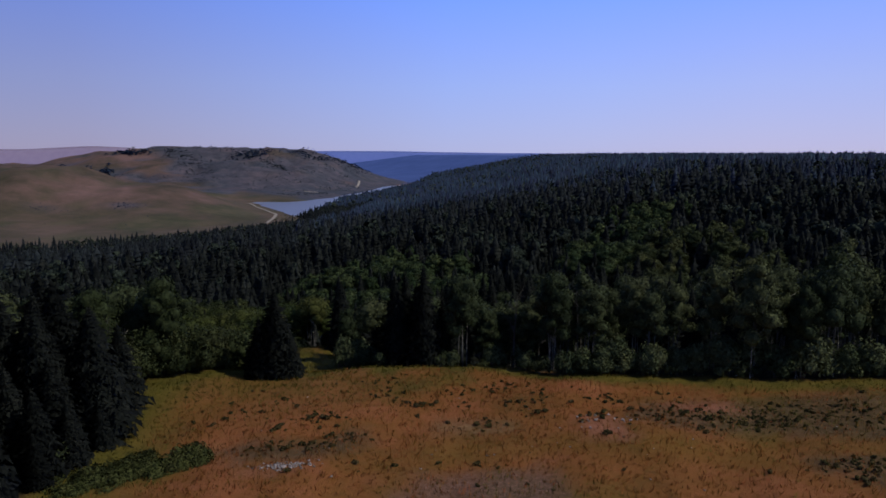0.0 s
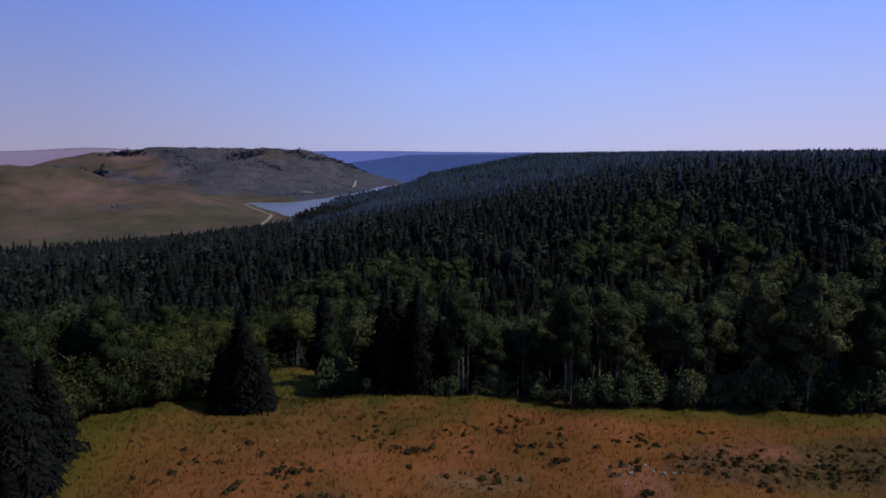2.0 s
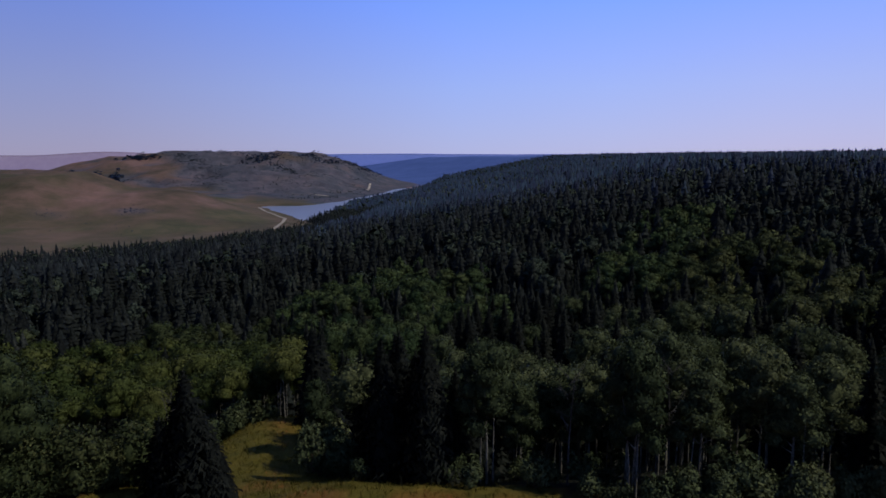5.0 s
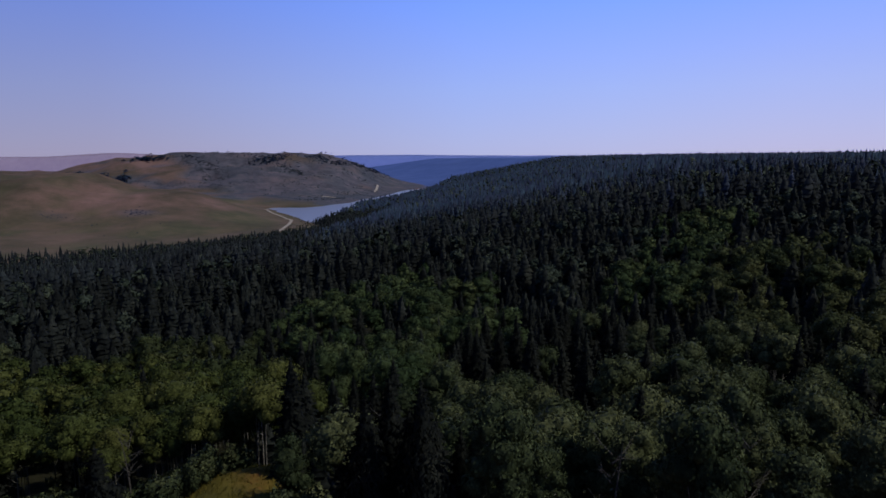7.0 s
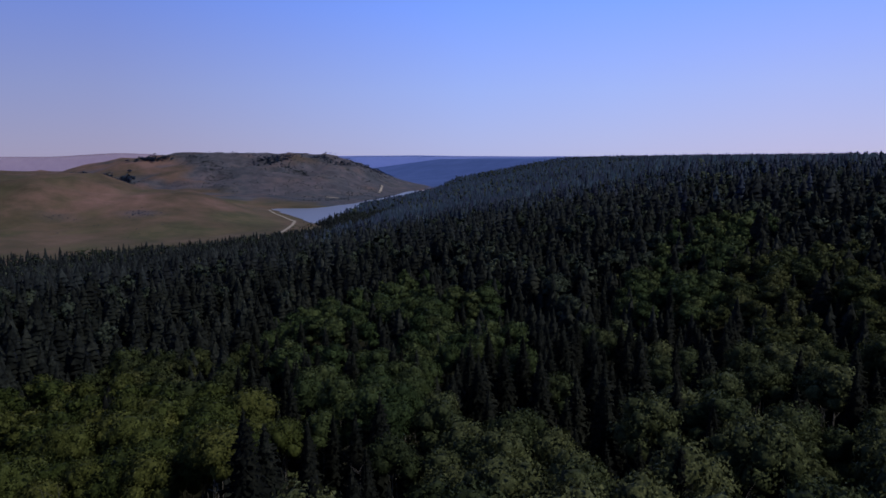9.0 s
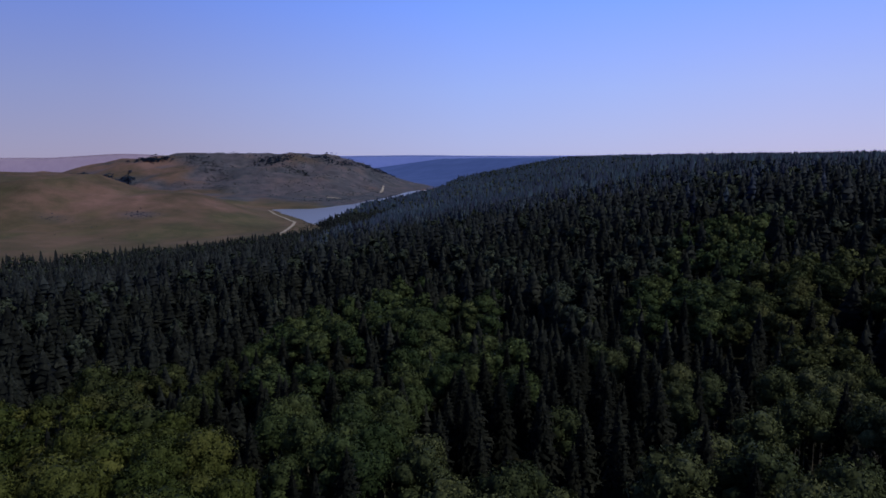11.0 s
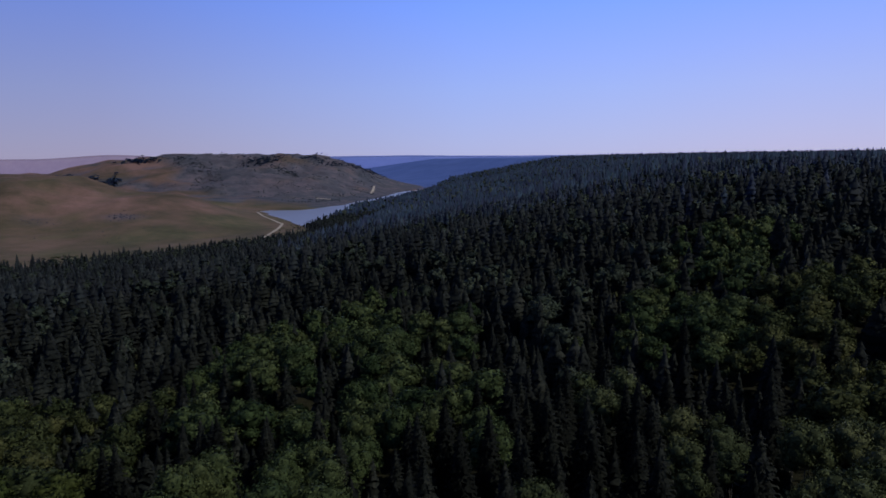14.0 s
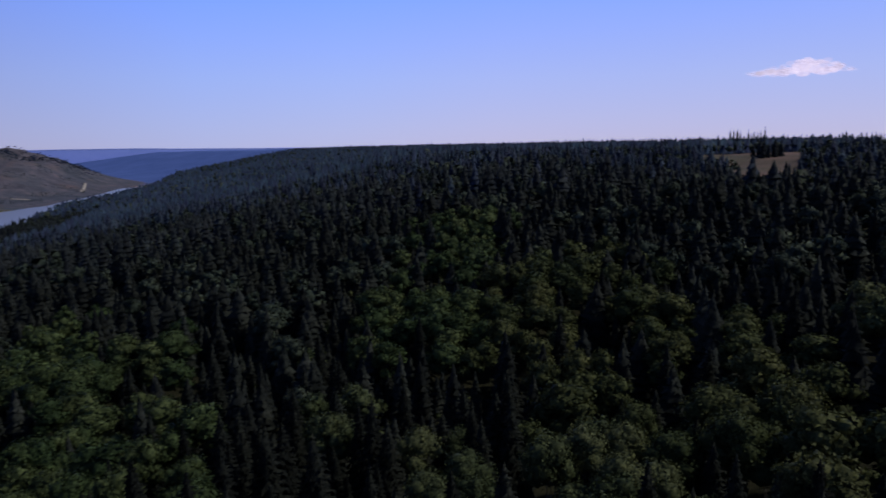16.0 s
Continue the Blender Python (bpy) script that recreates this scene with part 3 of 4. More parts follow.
    t = np.array([(0, 11, 5), (0, 5, 1), (0, 1, 7), (0, 7, 10), (0, 10, 11), (1, 5, 9), (5, 11, 4), (11, 10, 2), (10, 7, 6), (7, 1, 8), (3, 9, 4), (3, 4, 2), (3, 2, 6), (3, 6, 8), (3, 8, 9), (4, 9, 5), (2, 4, 11), (6, 2, 10), (8, 6, 7), (9, 8, 1)])
    return v * np.array(rad) * g.uniform(1 - rough, 1 + rough, (12, 1)) + np.array(c), t, unit(v)


def leaf_shell(g, centres, radii, count, size):
    """Sprays of leaves scattered over lobes, facing mostly outwards and up."""
    share = radii[:, 0] ** 2
    which = g.choice(len(centres), count, p=share / share.sum())
    d = g.normal(size=(count, 3))
    d[:, 2] = np.abs(d[:, 2]) - 0.25
    d /= np.linalg.norm(d, axis=1)[:, None]
    pos = centres[which] + d * radii[which] * (1.10 - 0.34 * g.random((count, 1)) ** 1.5)
    nrm = unit(d + g.normal(size=(count, 3)) * 0.55)
    p = np.cross(nrm, g.normal(size=(count, 3)))
    p /= np.linalg.norm(p, axis=1)[:, None]
    q = np.cross(nrm, p)
    s = size * g.uniform(0.55, 1.35, (count, 1))
    v = np.stack([pos - p * s - q * s * 0.6, pos + p * s - q * s * 0.5, pos + q * s * 1.1], 1).reshape(-1, 3)
    t = np.arange(count * 3).reshape(-1, 3)
    round_form = unit(pos - centres.mean(0)) * 0.5
    return v, t, np.repeat(unit(d + round_form + g.normal(size=(count, 3)) * 0.52), 3, axis=0)


def aspen_crown(g, h, r, lobes, count, size, low=0.42):
    """A wide uneven dome of overlapping leafy lobes over a bare stem."""
    low = low * h
    cs, rs = [], []
    for k in range(lobes):
        f = ((k + g.uniform(0.2, 0.8)) / lobes) ** 0.8
        a = 2.4 * k + g.uniform(-0.6, 0.6)
        off = r * 0.66 * np.sqrt(max(0.0, 1 - f ** 2.2)) * g.uniform(0.75, 1.2)
        rad = r * g.uniform(0.36, 0.54)
        cs.append((off * np.cos(a), off * np.sin(a), low + rad * 0.6 + (h - low - 1.5 * rad) * f))
        rs.append((rad, rad, rad * g.uniform(0.75, 1.0)))
    cs, rs = np.array(cs), np.array(rs)
    heart = blob(g, (0, 0, 0.52 * (low + h)), (0.5 * r, 0.5 * r, 0.32 * (h - low)), 0.2)
    return join([heart] + [blob(g, c, q * 0.74, 0.16) for c, q in zip(cs, rs)] + [leaf_shell(g, cs, rs, count, size)])


def scatter(shapes, pts, scales, turns, pick, girths):
    """Many copies of a few shapes: corners, triangles, normals, and which copy each corner is of."""
    vs, ts, ns, who, n = [], [], [], [], 0
    for k, (v, t, nrm) in enumerate(shapes):
        sel = np.where(pick == k)[0]
        if not len(sel):
            continue
        c, s = np.cos(turns[sel])[:, None], np.sin(turns[sel])[:, None]
        sc = scales[sel][:, None]
        wd = sc * girths[sel][:, None]
        w = np.stack([(v[:, 0] * c - v[:, 1] * s) * wd, (v[:, 0] * s + v[:, 1] * c) * wd, v[:, 2] * sc], -1) + pts[sel][:, None, :]
        r = np.stack([nrm[:, 0] * c - nrm[:, 1] * s, nrm[:, 0] * s + nrm[:, 1] * c, nrm[:, 2] + 0 * c], -1)
        vs.append(w.reshape(-1, 3))
        ns.append(r.reshape(-1, 3))
        ts.append((t[None] + (np.arange(len(sel)) * len(v))[:, None, None]).reshape(-1, 3) + n)
        who.append(np.repeat(sel, len(v)))
        n += len(sel) * len(v)
    return np.concatenate(vs), np.concatenate(ts), np.concatenate(ns), np.concatenate(who)


def strewn(name, shapes, x, y, scales, mat, words, category, sink=0.05):
    """Joined copies of some shapes standing on the ground, with a tint for each."""
    n = len(x)
    v, t, nrm, who = scatter(shapes, np.stack([x, y, height(x, y) - sink], -1), scales, rng.uniform(0, 6.28, n), rng.integers(0, len(shapes), n), rng.uniform(0.75, 1.3, n))
    return tagged(new(name, mesh(name, v, t, mat, nrm, tint=rng.random(n)[who])), words, category, kind="stuff")


# ---- where each tree stands ----
GROVES = []


def grove(leaf, ring):
    GROVES.append((leaf, ring))


def oval(x, y, cx, cy, rx, ry):
    return ((x - cx) / rx) ** 2 + ((y - cy) / ry) ** 2


grove("green", [(-56, 236), (-55, 264), (-45, 275), (-33, 258), (-19, 197), (-19, 177), (-32, 177)])
grove("green", [(-15, 180), (-11, 203), (-5, 213), (6, 207), (12, 180), (9, 162), (1, 160), (-9, 166)])
grove("green", [(-19, 148), (-15, 160), (-9, 163), (-1, 143)])
grove("green", [(-27, 262), (-29, 293), (-17, 288), (-8, 230), (-2, 223), (-7, 212), (-17, 212)])
grove("green", [(-4, 237), (7, 239), (9, 219), (-2, 215)])
grove("green", [(-16, 124), (-17, 139), (-12, 144), (-8, 147), (-2, 138), (7, 128), (9, 118), (-2, 116)])
grove("green", [(60, 246), (82, 312), (93, 306), (88, 275), (70, 233)])
grove("green", [(34, 212), (40, 238), (52, 240), (60, 226), (53, 196), (42, 196)])
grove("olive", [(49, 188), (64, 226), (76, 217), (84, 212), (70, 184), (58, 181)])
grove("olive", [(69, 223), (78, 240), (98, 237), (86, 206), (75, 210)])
grove("young", [(-90, 118), (-48, 109), (-34, 103), (-21, 108), (-16, 126), (-25, 138), (-36, 155), (-50, 168), (-64, 190), (-75, 182), (-95, 150)])
grove("olive", [(-59, 160), (-86, 199), (-76, 219), (-63, 203), (-37, 153)])
grove("olive", [(-58, 200), (-62, 228), (-50, 212), (-39, 184), (-37, 162)])
grove("grey", [(-13, 124), (-14, 135), (-1, 139), (7, 128), (12, 103), (12, 80), (-2, 80), (-6, 115)])
grove("grey", [(-10, 79), (-4, 92), (12, 88), (12, 108), (20, 104), (28, 121), (29, 138), (44, 166), (47, 153), (44, 131), (60, 120), (76, 100), (84, 70), (36, 64), (12, 72)])
grove("grey", [(-75, 60), (-80, 116), (-50, 107), (-36, 100), (-22, 105), (-19, 96), (-20, 75), (-30, 66)])
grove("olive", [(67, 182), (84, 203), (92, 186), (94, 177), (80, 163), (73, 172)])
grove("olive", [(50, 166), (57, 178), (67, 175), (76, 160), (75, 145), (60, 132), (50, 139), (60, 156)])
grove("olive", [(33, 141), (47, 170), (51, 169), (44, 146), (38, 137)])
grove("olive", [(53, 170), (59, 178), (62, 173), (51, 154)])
grove("grey", [(27, 160), (32, 168), (40, 168), (33, 150), (26, 151)])
SPRUCE_PATCHES = [(-9, 120, 5, 3), (-41, 186, 5, 6), (-48, 205, 4, 5), (2, 162, 4, 4), (7, 154, 4, 4), (-33, 200, 4, 3), (-3, 82, 5, 6), (29, 85, 4, 6), (34, 79, 3, 4), (66, 165, 3, 3), (-14, 99, 4, 6), (52, 122, 4, 5), (-20, 168, 3, 4), (-56, 212, 4, 5), (-33, 168, 5, 7), (-26, 176, 3, 4)]


def in_groves(x, y, leaf=None):
    """Metres outside the nearest grove, negative inside."""
    best = np.full(np.shape(x), 99.0)
    for kind, ring in GROVES:
        if leaf in (None, kind):
            d = line_distance(x, y, ring + ring[:1])
            best = np.minimum(best, np.where(inside(x, y, ring), -d, d))
    return best


def aspen_share(x, y):
    """Aspens grow in groves with ragged edges; spruces stand between and in small knots."""
    knot = np.min([oval(x, y, *p) for p in SPRUCE_PATCHES], axis=0)
    full = np.where((in_groves(x, y, "olive") < 4) | ((x > 14) & (y > 98)), 0.76, 0.95)
    full = np.where(in_groves(x, y, "green") < 2, 0.92, full)
    a = full - (full - 0.03) * ramp(in_groves(x, y) + 2.2 * waves(x, y, 15, 35), -1.5, 3.0)
    a = a * (1 - 0.95 * (1 - ramp(knot + 0.3 * waves(x, y, 15, 35), 0.6, 1.1)))
    wide = 0.08 + 0.22 * ramp(waves(x, y, 60, 31), 0.12, 0.65) + 0.09 * ramp(x, 15, 55) + 0.08 * ramp(y, 330, 600)
    return np.clip(np.maximum(a, wide * (knot > 1)), 0.02, 0.96)


def leaf_kind(x, y):
    """Which leaves a grove has at a place: 0 grey-green, 1 fresh green, 2 yellow-green, 3 olive."""
    d = np.stack([in_groves(x, y, k) for k in ("grey", "green", "young", "olive")], -1)
    return np.where(d.min(-1) < 8, d.argmin(-1), np.where(y > 190, 4, 0))


def stand(step, lo, hi, half):
    """Jittered places for trees between two distances from the end of the flight, in the wedge that it looks into."""
    x, y = np.meshgrid(np.arange(-half, half, step), np.arange(40, hi + 120, step))
    x = x.ravel() + rng.uniform(-0.5, 0.5, x.size) * step
    y = y.ravel() + rng.uniform(-0.5, 0.5, y.size) * step
    d = np.where(y < 140, np.hypot(x - 4, y - 80) * 0.6 + 36, np.hypot(x - 10, y - 97))
    ok = (d >= lo) & (d < hi) & (x > -0.74 * (y + 25) - 12) & (x < 1.02 * (y - 20) + 30) & (rng.random(x.size) < wooded(x, y))
    ok &= ~inside(x, y, BRUSH)
    for px, py, _ in KNOTS:
        ok &= np.hypot(x - px, y - py) > 2.6
    return x[ok], y[ok], d[ok]


def sizes(n, is_aspen, tall=0.62):
    """Most trees near full height, some young ones between them."""
    b = rng.beta(1.3, 1.2, n)
    return np.where(is_aspen, 0.78 + 0.42 * b, 0.42 + tall * b)


g = np.random.default_rng(11)
spruce_near = [spruce_crown(g, 13.0, g.uniform(2.7, 3.3), 23, 9, 3, 15, 13) for _ in range(5)]
aspen_near = [aspen_crown(g, 10.0, g.uniform(2.6, 3.4), 12, 2200, 0.135, 0.32 + 0.05 * k) for k in range(6)]
aspen_tall = [aspen_crown(g, 10.0, g.uniform(2.6, 3.3), 11, 2500, 0.118, 0.52) for _ in range(3)]
aspen_close = [aspen_crown(g, 10.0, g.uniform(2.1, 2.6), 14, 4300, 0.095, g.uniform(0.22, 0.36)) for _ in range(4)]
aspen_edge = [aspen_crown(g, 10.0, g.uniform(2.4, 3.0), 18, 4600, 0.095, g.uniform(0.04, 0.12)) for _ in range(4)]
spruce_edge = [spruce_crown(g, 13.0, g.uniform(2.9, 3.3), 36, 10, 7, 16, 16) for _ in range(3)]
spruce_mid = [spruce_crown(g, 13.0, g.uniform(2.9, 3.5), 11, 7, 1, 10, 10) for _ in range(6)]
aspen_mid = [aspen_crown(g, 10.0, g.uniform(2.6, 3.3), 9, 900, 0.21) for _ in range(6)]
spruce_next = [spruce_crown(g, 12.5, g.uniform(3.0, 3.6), 6, 7, 0, 10, 8) for _ in range(8)]
aspen_next = [aspen_crown(g, 10.0, g.uniform(2.6, 3.3), 6, 260, 0.38) for _ in range(8)]


def aspen_small(g, count, size):
    cs = np.array([(g.uniform(-1.2, 1.2), g.uniform(-1.2, 1.2), g.uniform(5, 8.3)) for _ in range(3)])
    return join([leaf_shell(g, cs, np.full((3, 3), 1.8), count, size)])


spruce_far = [skirts(g, 12.5, g.uniform(2.7, 3.5), 8, 7, 0.35, 0.6) for _ in range(6)]
spruce_young = [skirts(g, 12.5, g.uniform(3.0, 3.7), 11, 8, 0.4, 0.3) for _ in range(6)]
spruce_tiny = [skirts(g, 13.0, 2.5, 2, 4, 0.15, 1.5) for _ in range(6)]
aspen_far = [aspen_small(g, 66, 0.72) for _ in range(6)]
aspen_tiny = [blob(g, (0, 0, 6), (2.4, 2.4, 3.6), 0.35) for _ in range(4)]


def make_spruce(k, crowns=spruce_near):
    top = tagged(new("spruce_tree"), "dark green spruce tree with drooping boughs in the forest", "tree", "spruce trees")
    part("trunk", leafy("spruce_trunk", trunk_shape(12.4, 0.17), bark_dark), top, "grey-brown bark trunk")
    part("crown", leafy("spruce_crown", crowns[k], needles), top, "dark green needles")
    return top


def make_aspen(k, crown_material, words, crowns=aspen_near):
    top = tagged(new("aspen_tree"), words, "tree", "aspen trees")
    gg = np.random.default_rng(50 + k)
    wood = [trunk_shape(8.4, 0.10, lean=gg.uniform(-0.4, 0.4))]
    for _ in range(2):
        sx, sy = gg.uniform(-0.9, 0.9, 2)
        v, t = trunk_shape(gg.uniform(6.0, 7.8), 0.07, lean=gg.uniform(-0.9, 0.9))
        wood.append((v + np.array((sx, sy, 0)), t))
    for _ in range(6):
        a, z = gg.uniform(0, 6.28), gg.uniform(3.0, 7.0)
        wood.append(limb((0, 0, z), (1.7 * np.cos(a), 1.7 * np.sin(a), z + gg.uniform(0.8, 2)), 0.05))
    part("trunk", leafy("aspen_trunk", join(wood), bark_pale), top, "pale grey-white bark trunk and limbs")
    part("crown", leafy("aspen_crown", crowns[k], crown_material), top, "rounded clusters of small leaves")
    return top


spruces = [make_spruce(k) for k in range(5)]
edge_spruces = [make_spruce(k, spruce_edge) for k in range(3)]
edge_aspens = [make_aspen(k, leaves_olive, "bushy green aspen tree leafed down to the meadow's edge", aspen_edge) for k in range(4)]
aspens = [make_aspen(k, leaves, "leafy green aspen tree with a pale trunk in the forest") for k in range(6)]
green_aspens = [make_aspen(k, leaves_fresh, "fresh green aspen tree with a pale trunk in the hollow") for k in range(4)]
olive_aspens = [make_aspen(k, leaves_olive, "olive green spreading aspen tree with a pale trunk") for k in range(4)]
light_aspens = [make_aspen(k, leaves_light, "bright yellow-green aspen tree with a pale trunk in a grove", aspen_tall) for k in range(3)]
close_aspens = [make_aspen(k, leaves, "leafy green aspen tree with a pale trunk at the meadow's edge", aspen_close) for k in range(4)]
placed = {"spruce": 0, "aspen": 0}
fresh = set(spruces + edge_spruces + edge_aspens + aspens + green_aspens + olive_aspens + light_aspens + close_aspens)


def set_down(ob, x, y, scale, turn, sink=0.05):
    """Puts a thing, or a copy of it once it stands, on the ground."""
    m = pose(x, y, float(height(x, y)) - sink, 0, 0, turn)
    if ob in fresh:
        fresh.discard(ob)
        ob.matrix_basis = m
    else:
        keep = ob.scale.copy()
        ob.scale = (1, 1, 1)
        made = copy_thing(ob, m)
        ob.scale = keep
        ob = made
    girth = scale * (rng.uniform(0.95, 1.25) if ob.name.startswith("spruce") else rng.uniform(0.78, 1.06))
    ob.scale = (girth * rng.uniform(0.92, 1.08), girth, scale)
    return ob


def plant(is_aspen, x, y, scale):
    edge = bool(in_meadow(x, y) > -8) and y < 86
    kinds = (edge_spruces if edge else spruces) if not is_aspen else edge_aspens if edge and x < -18 else close_aspens if -12 < x < 38 and y < 88 else (aspens, green_aspens, light_aspens, olive_aspens, aspens)[int(leaf_kind(np.array([x]), np.array([y]))[0])]
    placed["aspen" if is_aspen else "spruce"] += 1
    return set_down(kinds[int(rng.integers(len(kinds)))], x, y, scale, rng.uniform(0, 360))


# spruces that stand by themselves along the edge of the open knoll
for x, y, scale in [(-26.8, 53.2, 0.84), (-28.6, 56.8, 0.78), (-27.9, 60.0, 0.62), (-29.2, 52.0, 0.72), (-27.9, 49.3, 0.6), (-25.4, 51.2, 0.30), (-26.0, 48.0, 0.38), (-27.2, 46.0, 0.5), (-26.3, 44.3, 0.3), (-30.6, 55.2, 0.97), (-34.5, 60, 1.0), (-31.5, 58, 0.8), (-38, 57, 1.05), (-34, 54, 0.85), (-31.8, 53.5, 0.8), (-29.6, 47, 0.6), (-40, 62, 1.05), (-31.5, 62.5, 0.7), (-37, 50, 0.85), (-33, 47, 0.7), (-36, 54.5, 0.95), (-33.5, 50.5, 0.8), (-40, 55, 1.0), (-36.5, 45.5, 0.8), (-30.8, 44.6, 0.5), (-33, 56.5, 0.9), (-29.5, 55.5, 0.55), (-17.2, 72.4, 0.76), (-19.4, 77.6, 0.52), (-15.8, 72.2, 0.42), (-18.8, 72.0, 0.52), (-17.0, 73.8, 0.55), (-15.9, 73.6, 0.4)]:
    ob = plant(False, x, y, scale)
    ob.scale = (scale * 1.42, scale * 1.36, scale)
for x, y, scale in [(-5, 79, 0.85), (-2.5, 80, 0.8), (-4, 83, 0.95), (0.5, 81, 0.7), (3.2, 85, 0.8), (22.5, 76, 0.6), (31, 78, 0.55), (35, 82, 0.7)]:
    plant(False, x, y, scale)

KNOTS = [(-24, 197, 0.95), (-37, 204, 1.0), (-8, 121, 0.95), (-13, 122, 0.8), (-10, 118, 0.9), (1, 172, 0.9), (12, 173, 1.0), (27, 165, 1.0), (22, 112, 0.85), (33, 120, 0.9), (39, 107, 0.9), (28, 206, 1.0), (-42, 202, 0.95), (-47, 232, 0.95),
         (4, 186, 0.95), (18, 167, 0.95), (25, 175, 1.0), (23, 149, 0.95), (24, 117, 0.85), (12, 153, 0.95), (-56, 230, 1.0), (-43, 188, 1.05), (-39, 184, 0.95), (-30, 197, 0.9), (1, 160, 0.95), (4, 164, 1.0), (6, 152, 0.95), (9, 156, 1.0)]
KNOTS += [(16, 171, 0.9), (28, 188, 0.95), (23, 141, 1.0), (37, 162, 0.95), (20, 159, 1.0), (17, 140, 0.85), (10, 140, 0.9), (61, 187, 0.95), (77, 201, 1.05), (65, 167, 0.95), (68, 163, 0.9), (36, 157, 0.9), (8, 179, 0.9),
          (28, 192, 0.95), (24, 194, 0.85), (21, 183, 0.9), (44, 203, 0.95), (86, 168, 1.0), (-1, 216, 0.9), (12, 207, 0.95), (-19, 168, 0.9), (28.5, 88.5, 0.8), (27, 81, 0.6), (31, 84, 0.7), (34, 79, 0.55)]
for x, y, scale in KNOTS:
    plant(False, x, y, scale)
x, y, d = stand(4.6, 0, 92, 130)
left_over = []
chance = aspen_share(x, y) * (1 - 0.95 * ((x < -24) & (y < 66)))
is_a = (rng.random(len(x)) < chance) | ((in_meadow(x, y) > -7) & ((x > 5) | ((x < -19) & (y > 64))))
size = sizes(len(x), is_a)
for i in np.argsort(d):
    if placed["aspen" if is_a[i] else "spruce"] < 300:
        plant(bool(is_a[i]), x[i], y[i], size[i])
    else:
        left_over.append(i)


def forest(name, x, y, aspen_set, spruce_set, wide=1.0, needle_material=needles_far_haze, tall=0.62, lean=1.2):
    """The trees past those that can be told apart, one mesh for each kind."""
    is_a = rng.random(len(x)) < aspen_share(x, y)
    leaf = leaf_kind(x, y)
    size = sizes(len(x), is_a, tall)
    for sel, shapes, kind, mat, words in ((is_a & (leaf == 1), aspen_set, "green_aspen", leaves_green, "fresh green crowns of an aspen grove"),
                                          (is_a & (leaf == 0), aspen_set, "aspen", leaves_far, "green aspen crowns in the mixed valley forest"),
                                          (is_a & (leaf == 2), aspen_set, "young_aspen", leaves_young, "yellow-green crowns of a young aspen grove"),
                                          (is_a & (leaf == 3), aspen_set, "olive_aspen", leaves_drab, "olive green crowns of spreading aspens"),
                                          (is_a & (leaf == 4), aspen_set, "hill_aspen", leaves_hill, "dull green aspen crowns on the wooded slope"),
                                          (~is_a, spruce_set, "spruce", needle_material, "dark pointed spruces of the valley forest")):
        sel = np.where(sel)[0]
        if not len(sel):
            continue
        girth = wide * (lean if kind == "spruce" else 1.0)
        strewn(kind + name, [(sv * np.array((girth, girth, 1)), st, sn) for sv, st, sn in shapes], x[sel], y[sel], size[sel], mat, words, "forest")


if left_over:
    forest("_grove", x[left_over], y[left_over], aspen_mid, spruce_mid, 1.0, needles_mid)
x, y, d = stand(4.7, 92, 145, 220)
forest("_stand", x, y, aspen_mid, spruce_mid, 1.0, needles_mid)
x, y, d = stand(5.1, 145, 250, 320)
forest("_slope", x, y, aspen_next, spruce_next, 1.0, needles_mid, tall=0.76, lean=1.22)
x, y, d = stand(6.1, 250, 620, 700)
close = (d < 400) | (x < -60 - 0.1 * y)
forest("_hollow", x[close], y[close], aspen_far, spruce_far, 1.1, needles_far_haze, 0.90, 1.1)
forest("_belt", x[~close], y[~close], aspen_far, spruce_far, 1.1, needles_belt_haze, 0.95, 0.95)
x, y, d = stand(6.6, 620, 1300, 1350)
edge = x < -150
forest("_valley", x[edge], y[edge], aspen_far, spruce_far, 1.2, needles_far_haze, 0.8, 0.75)
forest("_woods", x[~edge], y[~edge], aspen_tiny, spruce_tiny, 1.5, needles_distant_haze, 0.95, 0.8)
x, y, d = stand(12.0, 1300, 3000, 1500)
forest("_far_woods", x, y, aspen_tiny, spruce_tiny, 2.2, needles_distant_haze, 0.95, 0.85)


# young spruces that fill the stands between the tall ones
x, y, d = stand(5.0, 20, 230, 300)
keep = (rng.random(len(x)) > aspen_share(x, y)) & (in_meadow(x, y) < -5)
x, y = x[keep], y[keep]
strewn("young_spruces", spruce_young, x, y, rng.uniform(0.3, 0.62, len(x)), needles_mid, "young dark spruces between the taller trees", "forest")


# the woods beside and behind the knoll
x, y = np.meshgrid(np.arange(-190, -26, 5.2), np.arange(-140, 130, 5.2))
x, y = x.ravel() + rng.uniform(-2, 2, x.size), y.ravel() + rng.uniform(-2, 2, x.size)
keep = (rng.random(x.size) < wooded(x, y)) & (x < np.where(y < 42, -28, -0.74 * (y + 25) - 14))
forest("_side", x[keep], y[keep], aspen_far, spruce_far, 1.1)


# taller spruces that stand out over the plateau
n = 1300
x, y = rng.uniform(90, 1200, n), rng.uniform(280, 1400, n)
keep = (rng.random(n) < wooded(x, y)) & (x < 1.0 * y) & (np.hypot(x, y) > 360)
strewn("plateau_spruces", spruce_far, x[keep], y[keep], rng.uniform(0.95, 1.5, int(keep.sum())), needles_belt_haze, "tall dark spruces standing out over the wooded plateau", "forest")


# ---- bushes along the forest's edge ----
def bush_shape(g, w, h, lobes, count, size):
    """Overlapping lobes of small leaves."""
